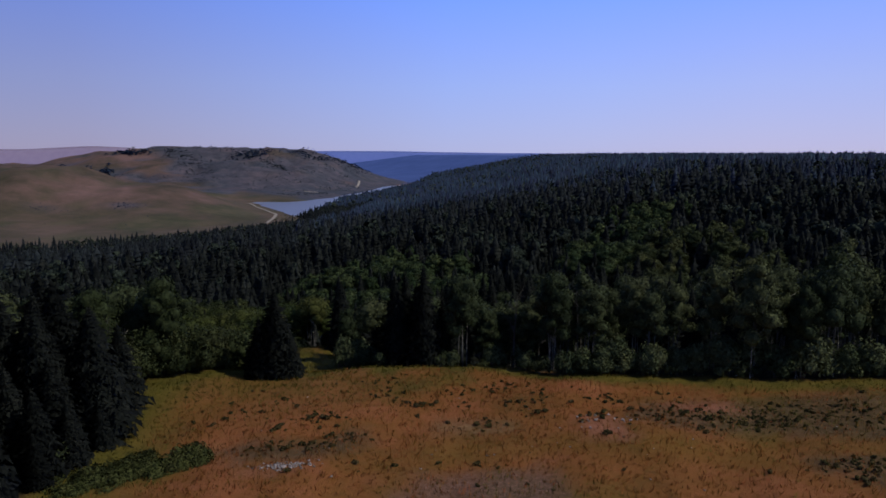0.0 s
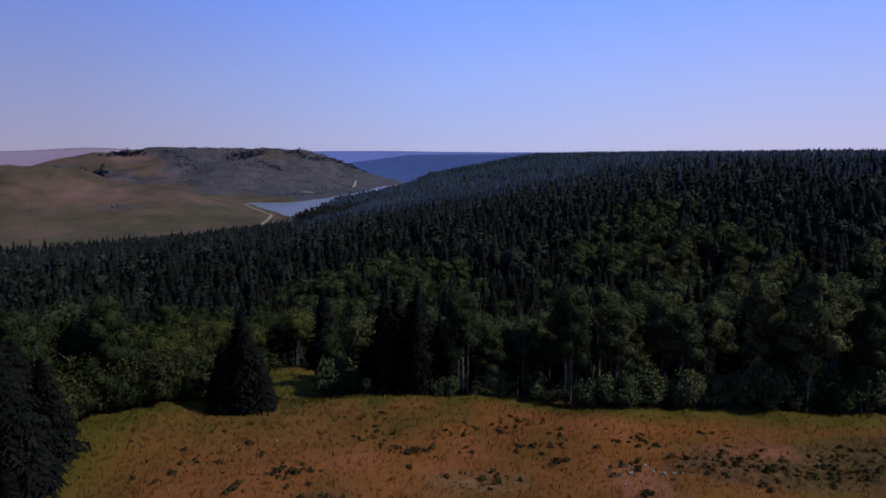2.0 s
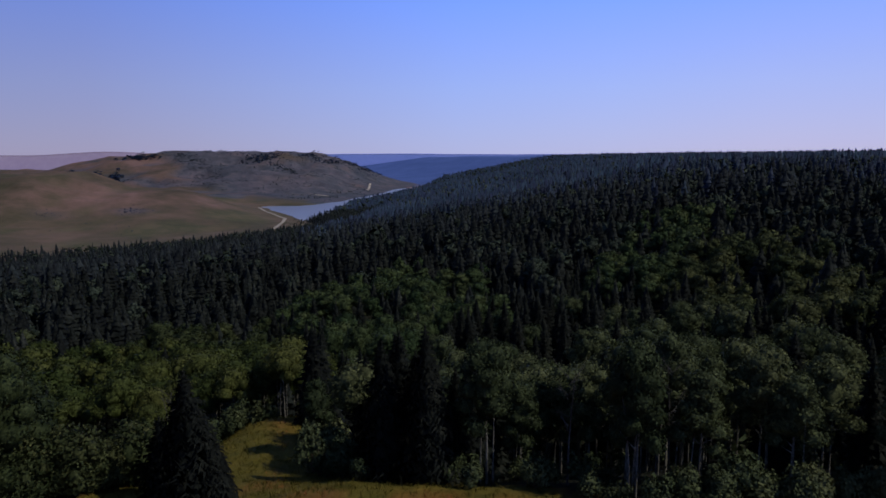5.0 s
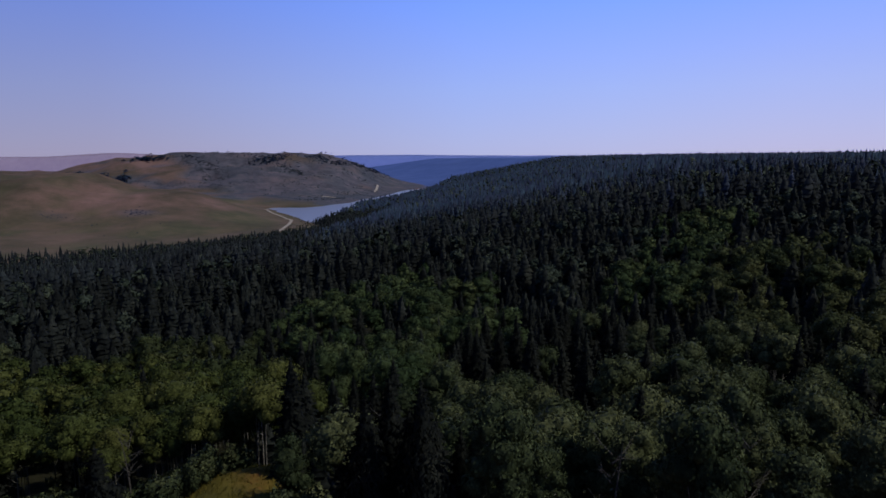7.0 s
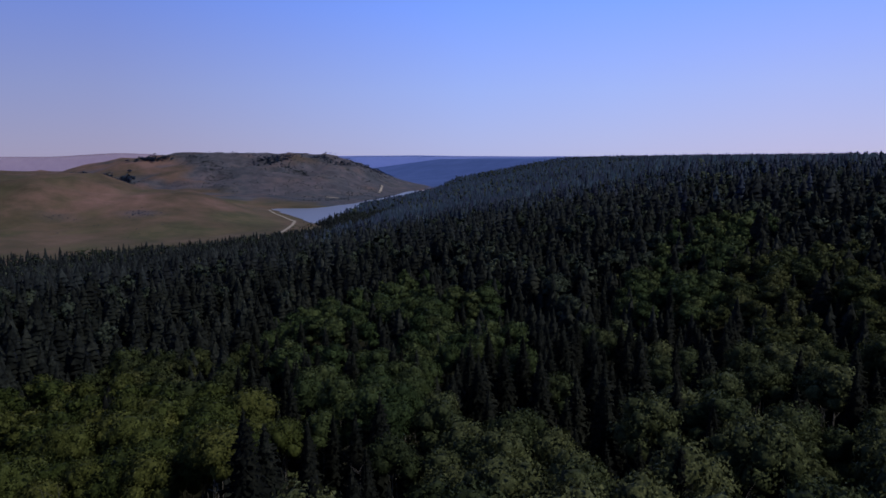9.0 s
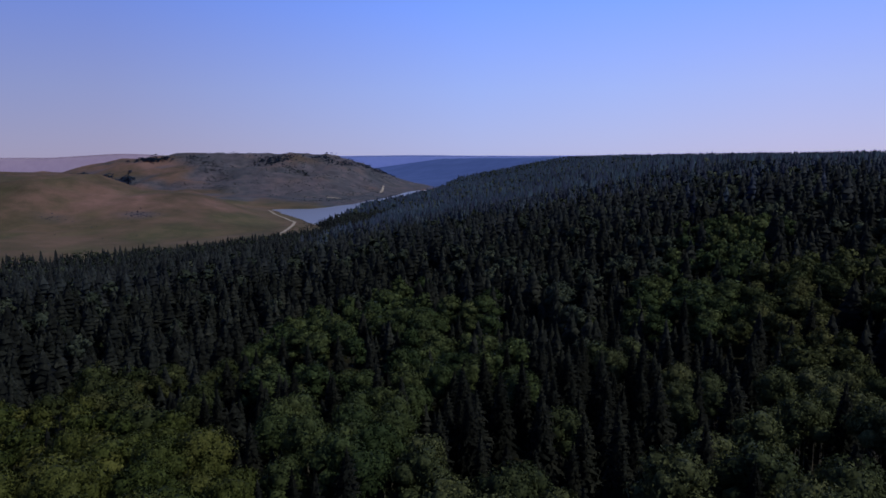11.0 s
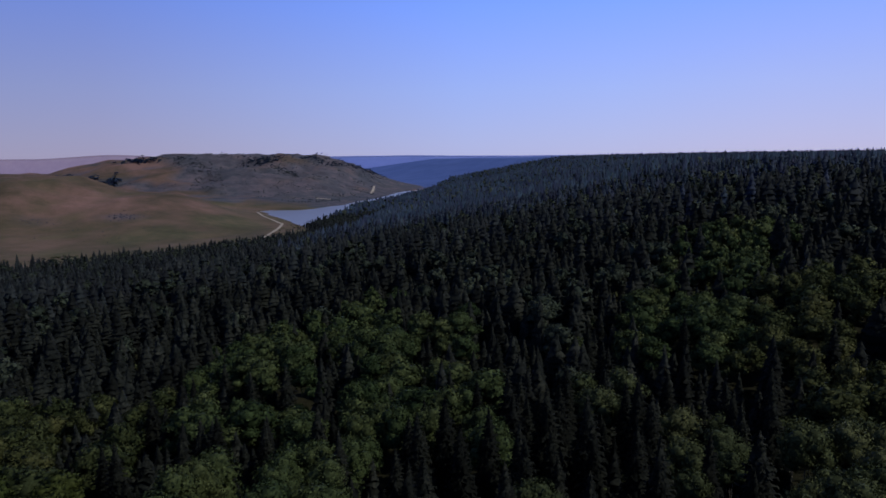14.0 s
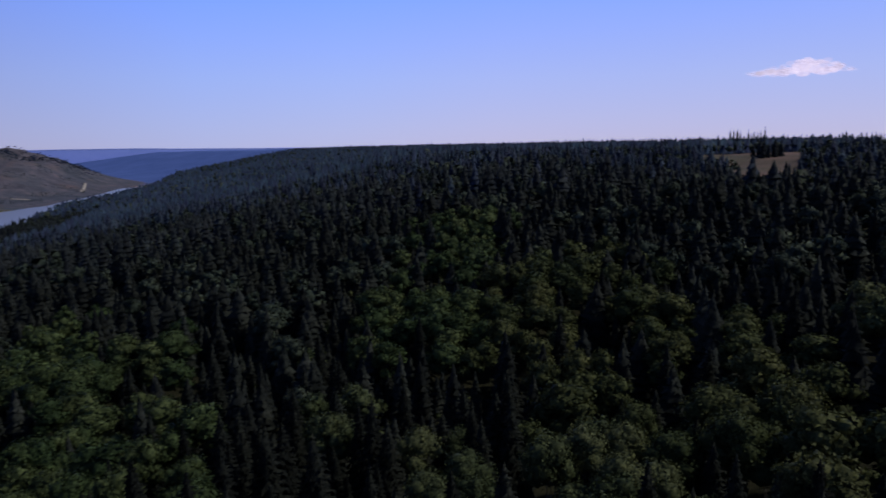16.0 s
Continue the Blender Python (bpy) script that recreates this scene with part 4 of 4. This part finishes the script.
    cs = np.array([(g.uniform(-0.6, 0.6) * w, g.uniform(-0.6, 0.6) * w, h * g.uniform(0.25, 0.68)) for _ in range(lobes)])
    rs = np.array([(w * g.uniform(0.4, 0.6), w * g.uniform(0.4, 0.6), h * g.uniform(0.3, 0.42)) for _ in range(lobes)])
    return join([blob(g, c, r * 0.42, 0.12) for c, r in zip(cs, rs)] + [leaf_shell(g, cs, rs, count, size)])


def make_willow(k):
    top = tagged(new("willow_bush"), "rounded grey-green willow bush at the edge of the meadow", "bush", "willow bushes")
    gg = np.random.default_rng(80 + k)
    stems = [limb((gg.uniform(-0.3, 0.3), gg.uniform(-0.3, 0.3), -0.2), (gg.uniform(-1.3, 1.3), gg.uniform(-1.3, 1.3), gg.uniform(2, 3.4)), 0.05) for _ in range(9)]
    part("stem", leafy("willow_stems", join(stems), bark_dark), top, "thin brown stems")
    part("foliage", leafy("willow_foliage", bush_shape(gg, 1.8, 3.8, 11, 2000, 0.13), willow_leaves), top, "fine grey-green leaves")
    return top


willows = [make_willow(k) for k in range(3)]
fresh.update(willows)
for x, y, scale in [(-11.4, 84.4, 1.1), (-9.2, 82.8, 0.9), (-10.2, 85.2, 1.05), (-11.6, 87.6, 1.15), (13.2, 70, 0.75), (16.8, 69.3, 0.75), (19.3, 69.6, 0.8), (22.4, 69, 0.85), (24.4, 69.5, 0.75), (29, 68.2, 1.05), (31.2, 68.6, 1.0), (35.6, 66.6, 1.2), (37.6, 67.4, 1.1), (42.5, 67.2, 1.1), (47, 68, 1.2), (26.6, 69, 0.9), (33.4, 67, 1.0), (39.8, 66.6, 1.0), (21, 68.8, 0.8), (18, 70.5, 0.9), (15, 70.6, 0.8),
                    (-6.5, 78, 0.45), (1.5, 74.5, 0.5), (6, 74, 0.6), (9.5, 72.6, 0.55)]:
    set_down(willows[int(rng.integers(3))], x, y, scale, rng.uniform(0, 360))


# undergrowth that closes the forest's edge down to the grass
n = 2600
x, y = rng.uniform(-70, 75, n), rng.uniform(46, 100, n)
inn = in_meadow(x, y)
keep = (inn < -0.6) & (inn > -9) & ((x < -22) | (x > -10.5)) & (rng.random(n) < 0.75 * (1 - ramp(-inn, 1, 9)) + 0.12)
x, y, inn = x[keep], y[keep], inn[keep]
brush = [bush_shape(g, 1.2, g.uniform(2.2, 3.4), 5, 320, 0.12) for _ in range(6)]
strewn("undergrowth", brush, x, y, rng.uniform(0.35, 0.95, len(x)), leaves_far, "leafy green undergrowth along the edge of the forest", "undergrowth")


n = 900
x, y = rng.uniform(-45, -19, n), rng.uniform(60, 84, n)
inn = in_meadow(x, y)
keep = (inn < -0.2) & (inn > -5) & ((x < -21) | (y < 73.5))
fine_brush = [bush_shape(g, 1.2, g.uniform(2.2, 3.4), 8, 1100, 0.07) for _ in range(5)]
strewn("edge_thickets", fine_brush, x[keep], y[keep], rng.uniform(0.8, 1.7, int(keep.sum())), leaves_drab, "tall leafy thickets under the aspens at the meadow's edge", "undergrowth")


n = 560
x, y = rng.uniform(-50, -20, n), rng.uniform(74, 112, n)
keep = inside(x, y, BRUSH)
strewn("hollow_brush", brush, x[keep], y[keep], rng.uniform(0.6, 1.35, int(keep.sum())), leaves_far, "dense leafy brush in the dip before an aspen grove", "undergrowth")


# low growth between the trees of the hollow
n = 3700
x, y = rng.uniform(-150, 190, n), rng.uniform(84, 270, n)
keep = (rng.random(n) < wooded(x, y)) & (in_meadow(x, y) < -6) & (x > -0.66 * (y - 20)) & (x < 0.95 * (y - 40) + 20)
strewn("forest_undergrowth", [aspen_small(g, 36, 0.95) for _ in range(6)], x[keep], y[keep], rng.uniform(0.22, 0.42, int(keep.sum())), leaves_far, "low leafy growth on the dark forest floor", "undergrowth", 1.2)


def make_dead_tree(k):
    gg = np.random.default_rng(120 + k)
    h = gg.uniform(6.5, 8.5)
    top = tagged(new("dead_tree"), "bare dead aspen with a bleached trunk and broken limbs", "tree", "dead trees")
    part("trunk", leafy("dead_trunk", trunk_shape(h, 0.10, lean=gg.uniform(-1.2, 1.2)), dead_wood), top)
    for _ in range(14):
        a, z = gg.uniform(0, 6.28), gg.uniform(0.35, 0.95) * h
        p = np.array((0, 0, z))
        q = p + np.array((np.cos(a), np.sin(a), gg.uniform(0.3, 1.2))) * gg.uniform(0.6, 1.7)
        pieces = [limb(p, q, 0.035)] + [limb(0.5 * (p + q), q + gg.normal(size=3) * 0.4, 0.02) for _ in range(2)]
        part("branch", leafy("dead_branch", join(pieces), dead_wood), top, "bleached bare branch")
    return top


dead_trees = [make_dead_tree(k) for k in range(3)]
fresh.update(dead_trees)
for x, y in [(8.4, 75.5), (14.2, 74.5), (15.6, 76), (-31.5, 65.5), (13, 88), (26, 92), (20, 101), (40, 98), (-33, 106), (28, 118), (52, 128), (19, 121), (-8, 108)]:
    set_down(dead_trees[int(rng.integers(3))], x, y, rng.uniform(0.9, 1.15), rng.uniform(0, 360))


# ---- the open knoll: shrubs, thickets, stones, grass ----
def make_shrub(k):
    gg = np.random.default_rng(140 + k)
    me = leafy("shrub", bush_shape(gg, 0.42, 0.5, 4, 110, 0.10), shrub_leaves)
    return tagged(new("shrub", me), "small dark green shrub in dry meadow grass", "shrub", "meadow shrubs")


shrubs = [make_shrub(k) for k in range(5)]
fresh.update(shrubs)
SHRUB_PATCHES = [(-13.9, 61.8, 2, 1.5, 8), (-9.5, 56.2, 2.6, 1.2, 26), (-12, 53.8, 2, 1, 6), (-4.3, 63.5, 1.8, 1.6, 14), (-1.5, 60.3, 2.6, 1.8, 22), (3.5, 65.0, 3.5, 1.8, 18), (8, 60.2, 2.2, 1.2, 22), (9, 57.2, 2.0, 1.0, 12), (13.3, 52, 0.7, 0.4, 6), (15, 60.6, 3, 1.0, 16), (13.8, 56.2, 1.5, 1.2, 8), (6, 66.5, 4, 1.4, 10), (1.6, 61, 2, 1.4, 8), (-16, 59, 5, 3, 14), (4, 55.6, 3.0, 1.4, 14)]
SHRUB_PATCHES += [(22.3, 56.4, 5.2, 2.2, 130), (31, 56.5, 6, 3.0, 120), (38, 55, 4, 3.0, 50), (-10.5, 50.3, 4.5, 1.4, 46), (-7, 52.3, 2.4, 1.5, 20), (29.5, 45.5, 3.5, 1.8, 60), (-20, 62, 5, 4, 12), (-6, 68, 5, 3, 14), (9, 66, 6, 3, 12), (2, 46, 9, 3, 12), (18, 63, 8, 2, 10)]
spots = []
for cx, cy, rx, ry, n in SHRUB_PATCHES:
    for _ in range(n):
        x, y = rng.normal(cx, rx * 0.55), rng.normal(cy, ry * 0.55)
        if in_meadow(x, y) > 1.5:
            spots.append((x, y))
spots.sort(key=lambda p: np.hypot(p[0], p[1] - 30))
for x, y in spots[:295]:
    set_down(shrubs[int(rng.integers(5))], x, y, 0.22 + 0.55 * rng.random() ** 1.8, rng.uniform(0, 360))
rest = np.array(spots[295:])
strewn("heath", [bush_shape(g, 0.42, 0.5, 4, 70, 0.11) for _ in range(4)], rest[:, 0], rest[:, 1], rng.uniform(0.22, 0.6, len(rest)), shrub_leaves, "low dark heath shrubs on the knoll", "shrubs")

for cx, cy, w, n in [(-19.3, 48.7, 3.0, 44), (-21.4, 46.9, 2.7, 36), (-23.4, 45.2, 2.8, 40)]:
    gg = np.random.default_rng(int(160 + cy))
    cs = np.stack([gg.uniform(-1, 1, n) * w, gg.uniform(-1, 1, n) * w * 0.62, gg.uniform(0.0, 0.35, n)], -1)
    rs = np.stack([gg.uniform(0.4, 1.1, n), gg.uniform(0.4, 1.1, n), gg.uniform(0.3, 0.65, n)], -1)
    v, t, nrm = join([blob(gg, c, r * 0.5, 0.2) for c, r in zip(cs, rs)] + [leaf_shell(gg, cs, rs, 7000, 0.085)])
    me = mesh("thicket", v, t, thicket_leaves, nrm)
    ob = tagged(new("thicket", me), "low spreading green thicket on the meadow", "bush", "meadow thickets")
    fresh.add(ob)
    set_down(ob, cx, cy, 0.9, 20)

pebbles = [blob(g, (0, 0, 0.03), (0.14, 0.11, 0.08), 0.3) for _ in range(4)]


def strew(name, n, cx, cy, rx, ry, words, lo=0.4, hi=1.3):
    x, y = rng.normal(cx, rx, n), rng.normal(cy, ry, n)
    strewn(name, pebbles, x, y, rng.uniform(lo, hi, n), stone_mat, words, "stones", 0.0)


strew("stone_scatter", 170, -10.2, 46.6, 1.0, 0.3, "patch of pale stones lying in the dry grass", 0.3, 0.9)
strew("loose_stones", 26, 14.5, 55.5, 1.2, 0.9, "few pale stones on a worn patch of ground")
strew("stray_stones", 40, 4, 50, 14, 6, "single pale stones strewn over the meadow", 0.3, 0.8)

blades = []
for _ in range(5):
    pieces = []
    for _ in range(5):
        a, ln = g.uniform(0, 6.28), g.uniform(0.18, 0.36)
        p, q = g.normal(size=2) * 0.07, g.normal(size=2) * 0.11
        w = 0.018
        pieces.append((np.array([(p[0] - w * np.cos(a), p[1] - w * np.sin(a), -0.03), (p[0] + w * np.cos(a), p[1] + w * np.sin(a), -0.03), (p[0] + q[0], p[1] + q[1], ln)]), np.array([(0, 1, 2)])))
    bv, bt, _ = join(pieces)
    blades.append((bv, bt, unit(np.array((0, 0, 1.0)) + g.normal(size=bv.shape) * 0.3)))
straw = material("dry_grass", [(0.132, 0.062, 0.016), (0.207, 0.085, 0.023), (0.268, 0.114, 0.036)], 5.0, by="tint", bump=0, through_light=0.2)
green_grass = material("green_grass", [(0.050, 0.050, 0.009), (0.096, 0.086, 0.015), (0.145, 0.114, 0.025)], 3.0, by="tint", bump=0, through_light=0.2)
n = 60000
x, y = rng.uniform(-36, 56, n), rng.uniform(22, 107, n)
inn = in_meadow(x, y)
keep = inn > -1.0
x, y, inn = x[keep], y[keep], inn[keep]
lush = np.clip((1 - ramp(inn, 0.8, 3.5 + 5 * ramp(-x, -4, 10))) + 0.75 * bell(x, y, 44, 52, 14, 9) + 0.9 * bell(x, y, -16.5, 86, 7, 12) + 0.45 * bell(x, y, -20, 102, 6, 5) + 0.8 * bell(x, y, -18, 68, 14, 9) + 0.9 * bell(x, y, -25.5, 67.5, 6, 4) + 0.6 * ramp(waves(x, y, 26, 15), 0.35, 0.9), 0, 1)
is_green = rng.random(len(x)) < lush
for sel, nm, mat, words in ((~is_green, "dry_grass", straw, "dry orange-brown grass tufts on the knoll"), (is_green, "green_grass", green_grass, "olive green grass along the forest edge")):
    strewn(nm, blades, x[sel], y[sel], rng.uniform(0.4, 1.2, int(sel.sum())), mat, words, "grass", 0.0)


# ---- the valley: road, bushes on the hills ----
def strip(name, line, width, words):
    pts = [np.array(line[0], float)]
    for a, b in zip(line, line[1:]):
        k = max(2, int(np.hypot(b[0] - a[0], b[1] - a[1]) / 12))
        pts += [np.array(a) + (np.array(b) - np.array(a)) * i / k for i in range(1, k + 1)]
    pts = np.array(pts)
    d = np.gradient(pts, axis=0)
    d /= np.linalg.norm(d, axis=1)[:, None]
    nrm = np.stack([-d[:, 1], d[:, 0]], -1) * width / 2
    vs = []
    for p in (pts + nrm, pts, pts - nrm):
        vs.append(np.stack([p[:, 0], p[:, 1], height(p[:, 0], p[:, 1]) + 0.9], -1))
    n = len(pts)
    v = np.concatenate(vs)
    i = np.arange(n - 1)
    quads = np.concatenate([np.stack([i + k * n, i + k * n + n, i + k * n + n + 1, i + k * n + 1], -1) for k in (0, 1)])
    tagged(new(name, mesh(name, v, quads[:, ::-1], gravel, smooth=True)), words, "road", kind="structure")


strip("road_lakeside", [(-276, 1000), (-283, 1070), (-292, 1131), (-306, 1218), (-322, 1300), (-350, 1350), (-396, 1430), (-440, 1540)], 5.5, "pale gravel road winding past the lake")
strip("road_far_shore", [(-288, 2185), (-292, 2260), (-302, 2370)], 6.5, "pale gravel track up the far shore")
strip("landing", [(-402, 1944), (-364, 1950)], 10, "bare pale landing by the far shore")


def thick(name, n, cx, cy, rx, ry, scale, words, mat=needles_distant_haze):
    x, y = rng.normal(cx, rx, n), rng.normal(cy, ry, n)
    strewn(name, [(sv * np.array((1.3, 1.3, 0.8)), st, sn) for sv, st, sn in aspen_far], x, y, rng.uniform(0.6, 1.2, n) * scale, mat, words, "bushes", 2 * scale)


def along_line(name, n, line, spread, scale, words, mat=needles_distant_haze):
    k = rng.random(n) * (len(line) - 1)
    p = np.array(line, float)
    i = k.astype(int)
    q = p[i] + (p[i + 1] - p[i]) * (k - i)[:, None] + rng.normal(size=(n, 2)) * spread
    strewn(name, [(sv * np.array((1.3, 1.3, 0.8)), st, sn) for sv, st, sn in aspen_far], q[:, 0], q[:, 1], rng.uniform(0.5, 1.2, n) * scale, mat, words, "bushes", 2 * scale)


along_line("hilltop_bushes", 190, [(-1080, 2290), (-990, 2235), (-876, 2240), (-690, 2330), (-600, 2340), (-480, 2420)], 14, 0.75, "dark bushes along the flat hilltop")
thick("hilltop_trees", 110, -1000, 2192, 24, 11, 1.5, "dark clump of trees below the hilltop")
thick("slope_clump", 60, -985, 1985, 8, 17, 2.2, "dark round clump of trees on the grassy slope")
thick("slope_bushes", 22, -1037, 1997, 8, 14, 1.3, "small dark bushes on the grassy slope")
thick("ridge_bushes", 26, -1172, 2069, 12, 12, 1.3, "dark bushes on the grassy ridge")
thick("ridge_shrubs", 8, -1152, 2086, 6, 6, 1.0, "few dark shrubs on the grassy ridge")
along_line("ravine_woods", 620, [(-890, 2235), (-840, 2190), (-770, 2105), (-715, 2010)], 26, 0.55, "dark scrub woods down a ravine of the hill", hazed_scrub_leaves)
along_line("foot_scrub", 160, [(-900, 1930), (-800, 1912), (-700, 1920), (-640, 1950)], 20, 0.5, "low dark scrub along the foot of the hill", hazed_scrub_leaves)
thick("gully_woods", 170, -640, 2270, 26, 32, 1.1, "dark woods in a gully of the hill")
along_line("notch_woods", 90, [(-600, 2225), (-540, 2165), (-505, 2150)], 12, 0.8, "dark bushes along a notch of the hill", hazed_scrub_leaves)
along_line("shoulder_woods", 300, [(-520, 2345), (-467, 2480), (-371, 2510), (-320, 2640)], 26, 0.95, "dark woods on the shoulder of the hill")
thick("shore_woods", 60, -400, 2600, 60, 40, 0.9, "dark woods above the far shore")
n = 8000
x, y = rng.uniform(-1150, -280, n), rng.uniform(1800, 2480, n)
scrub = (rng.random(n) < ramp(x - (-546 - (y - 1850) * 0.757), -20, 90) * ramp(waves(x, y, 130, 51), -0.1, 0.5)) & (line_distance(x, y, SHORE + SHORE[:1]) > 25) & ~inside(x, y, SHORE)
strewn("hill_scrub", aspen_tiny, x[scrub], y[scrub], rng.uniform(0.14, 0.5, int(scrub.sum())), hazed_scrub_leaves, "scattered dark scrub over the far hillside", "bushes", 1.0)
along_line("road_bushes", 60, [(-280, 1040), (-268, 1140), (-280, 1230), (-292, 1290)], 9, 0.45, "low green bushes beside the road", leaves_far)
along_line("creek_bushes", 110, [(-620, 800), (-470, 860), (-340, 930), (-270, 1010)], 16, 0.5, "low bushes at the edge of the field", leaves_far)
def sparse_spruces(name, n, line, spread, words):
    k = rng.random(n) * (len(line) - 1)
    p = np.array(line, float)
    i = k.astype(int)
    q = p[i] + (p[i + 1] - p[i]) * (k - i)[:, None] + rng.normal(size=(n, 2)) * spread
    strewn(name, spruce_far, q[:, 0], q[:, 1], rng.uniform(0.5, 1.1, n), needles_far_haze, words, "forest")


sparse_spruces("edge_spruces", 90, [(-560, 760), (-430, 830), (-300, 905), (-230, 980)], 15, "scattered spruces along the edge of the field")
sparse_spruces("shore_spruces", 40, [(-250, 1150), (-262, 1260), (-250, 1350), (-255, 1480)], 8, "spruces standing along the near shore")
thick("hollow_bushes", 40, -552, 1186, 13, 9, 0.35, "low dark bushes in a hollow of the field")
thick("bank_bushes", 24, -672, 1146, 18, 6, 0.28, "low dark bushes on a bank of the field")
thick("field_bushes", 12, -560, 1080, 90, 40, 0.3, "single low bushes on the open field")

# two files of taller spruces on the skyline, and a clump that juts into the glade
off = np.array([-17, -13.5, -10, -7, 1, 4, 6.5, 10, 13, 17.0])
strewn("tall_spruces", [(sv * np.array((0.65, 0.65, 1.3)), st, sn) for sv, st, sn in spruce_next], 566 + 0.735 * off, 700 - 0.678 * off, rng.uniform(1.25, 1.65, 10), needles_far_haze, "tall spruces over the plateau's skyline", "forest")
off = rng.normal(size=(15, 2)) * 6
strewn("glade_spruces", spruce_next, 426 + off[:, 0], 526 + off[:, 1], rng.uniform(0.8, 1.2, 15), needles_far_haze, "dark clump of spruces jutting into a glade", "forest")

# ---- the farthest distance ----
# Backdrop ridge: its blue is haze painted into the base colour.
blue = material("hazed_ridge", [(0.120, 0.170, 0.41), (0.135, 0.185, 0.44), (0.145, 0.195, 0.455)], 300.0, bump=0)
xs = np.linspace(-3300, 1500, 120)
crest = 35 + 2.0 * waves(xs, 0 * xs, 900, 41) - 8 * ramp(xs, -300, 400) + 24 * np.exp(-((xs + 2430) / 330) ** 2)
v = np.concatenate([np.stack([xs, 4640 + 0 * xs, -90 + 0 * xs], -1), np.stack([xs, 4700 + 0 * xs, crest * 0.6 - 8], -1), np.stack([xs, 4760 + 0 * xs, crest], -1), np.stack([xs, 4830 + 0 * xs, -90 + 0 * xs], -1)])
i = np.arange(119)
quads = np.concatenate([np.stack([i + k * 120, i + k * 120 + 1, i + k * 120 + 121, i + k * 120 + 120], -1) for k in range(3)])
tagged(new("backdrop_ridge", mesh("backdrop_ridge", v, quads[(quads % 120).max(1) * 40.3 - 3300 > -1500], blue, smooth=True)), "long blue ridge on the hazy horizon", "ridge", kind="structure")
# Backdrop plain: the same haze, painted in as pale mauve.
mauve = material("hazed_plain", [(0.27, 0.215, 0.30), (0.31, 0.25, 0.33)], 400.0, bump=0)
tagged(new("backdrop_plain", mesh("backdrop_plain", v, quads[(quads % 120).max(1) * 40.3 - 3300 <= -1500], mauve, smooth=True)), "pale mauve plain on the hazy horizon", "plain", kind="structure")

# Sunlight on the cloud is put in as emission, mottled by noise.
puff = bpy.data.materials.new("cloud_glow")
puff.use_nodes = True
pn = puff.node_tree
glow, bumps, shade = pn.nodes.new("ShaderNodeEmission"), pn.nodes.new("ShaderNodeTexNoise"), pn.nodes.new("ShaderNodeValToRGB")
clear, thin, wisps, veil_mix = pn.nodes.new("ShaderNodeBsdfTransparent"), pn.nodes.new("ShaderNodeMapRange"), pn.nodes.new("ShaderNodeTexNoise"), pn.nodes.new("ShaderNodeMixShader")
dense, body = pn.nodes.new("ShaderNodeAttribute"), pn.nodes.new("ShaderNodeMath")
dense.attribute_name, body.operation = "tint", "MULTIPLY"
bumps.inputs["Scale"].default_value, bumps.inputs["Detail"].default_value = 0.02, 5
wisps.inputs["Scale"].default_value, wisps.inputs["Detail"].default_value = 0.03, 4
thin.inputs["From Min"].default_value, thin.inputs["From Max"].default_value = 0.32, 0.72
thin.inputs["To Min"].default_value, thin.inputs["To Max"].default_value = 0.35, 1.0
shade.color_ramp.elements[0].position, shade.color_ramp.elements[0].color = 0.35, (1.15, 1.03, 1.5, 1)
shade.color_ramp.elements[1].position, shade.color_ramp.elements[1].color = 0.62, (1.6, 1.42, 1.9, 1)
cloud_co = pn.nodes.new("ShaderNodeTexCoord")
for tex in (bumps, wisps):
    pn.links.new(cloud_co.outputs["Object"], tex.inputs["Vector"])
pn.links.new(bumps.outputs["Fac"], shade.inputs["Fac"])
pn.links.new(shade.outputs["Color"], glow.inputs["Color"])
pn.links.new(wisps.outputs["Fac"], thin.inputs["Value"])
pn.links.new(thin.outputs["Result"], body.inputs[0])
pn.links.new(dense.outputs["Fac"], body.inputs[1])
pn.links.new(body.outputs[0], veil_mix.inputs[0])
pn.links.new(clear.outputs[0], veil_mix.inputs[1])
pn.links.new(glow.outputs[0], veil_mix.inputs[2])
pn.links.new(veil_mix.outputs[0], pn.nodes["Material Output"].inputs["Surface"])
gg = np.random.default_rng(200)
cloud_eye, cloud_way = Vector((11, 97, 30)), Vector((0.7265, 0.684, 0.0865))
mid = np.array(cloud_eye + cloud_way.normalized() * 4300)
along = np.array((0.69, -0.72, 0.0))
pieces, density = [], []
for k in range(95):
    u = gg.uniform(-1, 1)
    rise = np.exp(-((u - 0.12) / 0.30) ** 2) + 0.55 * np.exp(-((u - 0.62) / 0.22) ** 2) + 0.35 * np.exp(-((u + 0.45) / 0.3) ** 2)
    lift = gg.uniform(0.0, 1.0) ** 1.3
    rad = (33 - 13 * abs(u)) * gg.uniform(0.6, 1.2) * (1 - 0.35 * lift)
    pieces.append(blob(gg, mid + along * (u * 250 - 72) + np.array((0, 0, 88 * rise * lift - 10)) + gg.normal(size=3) * (10, 10, 2), (rad * 1.6, rad * 1.6, rad * 0.85), 0.22))
    density += [(0.14 + 0.46 * (1 - abs(u)) ** 0.8) * (1.0 - 0.3 * lift) * (1.3 if u > -0.1 else 0.75)] * 12
v, t, nrm = join(pieces)
cloud = new("cloud", mesh("cloud", v, t, puff, nrm, tint=density))
soft = cloud.modifiers.new("round", "SUBSURF")
soft.levels = soft.render_levels = 2
tagged(cloud, "small flat-bottomed white cloud in the blue sky", "cloud", kind="structure")
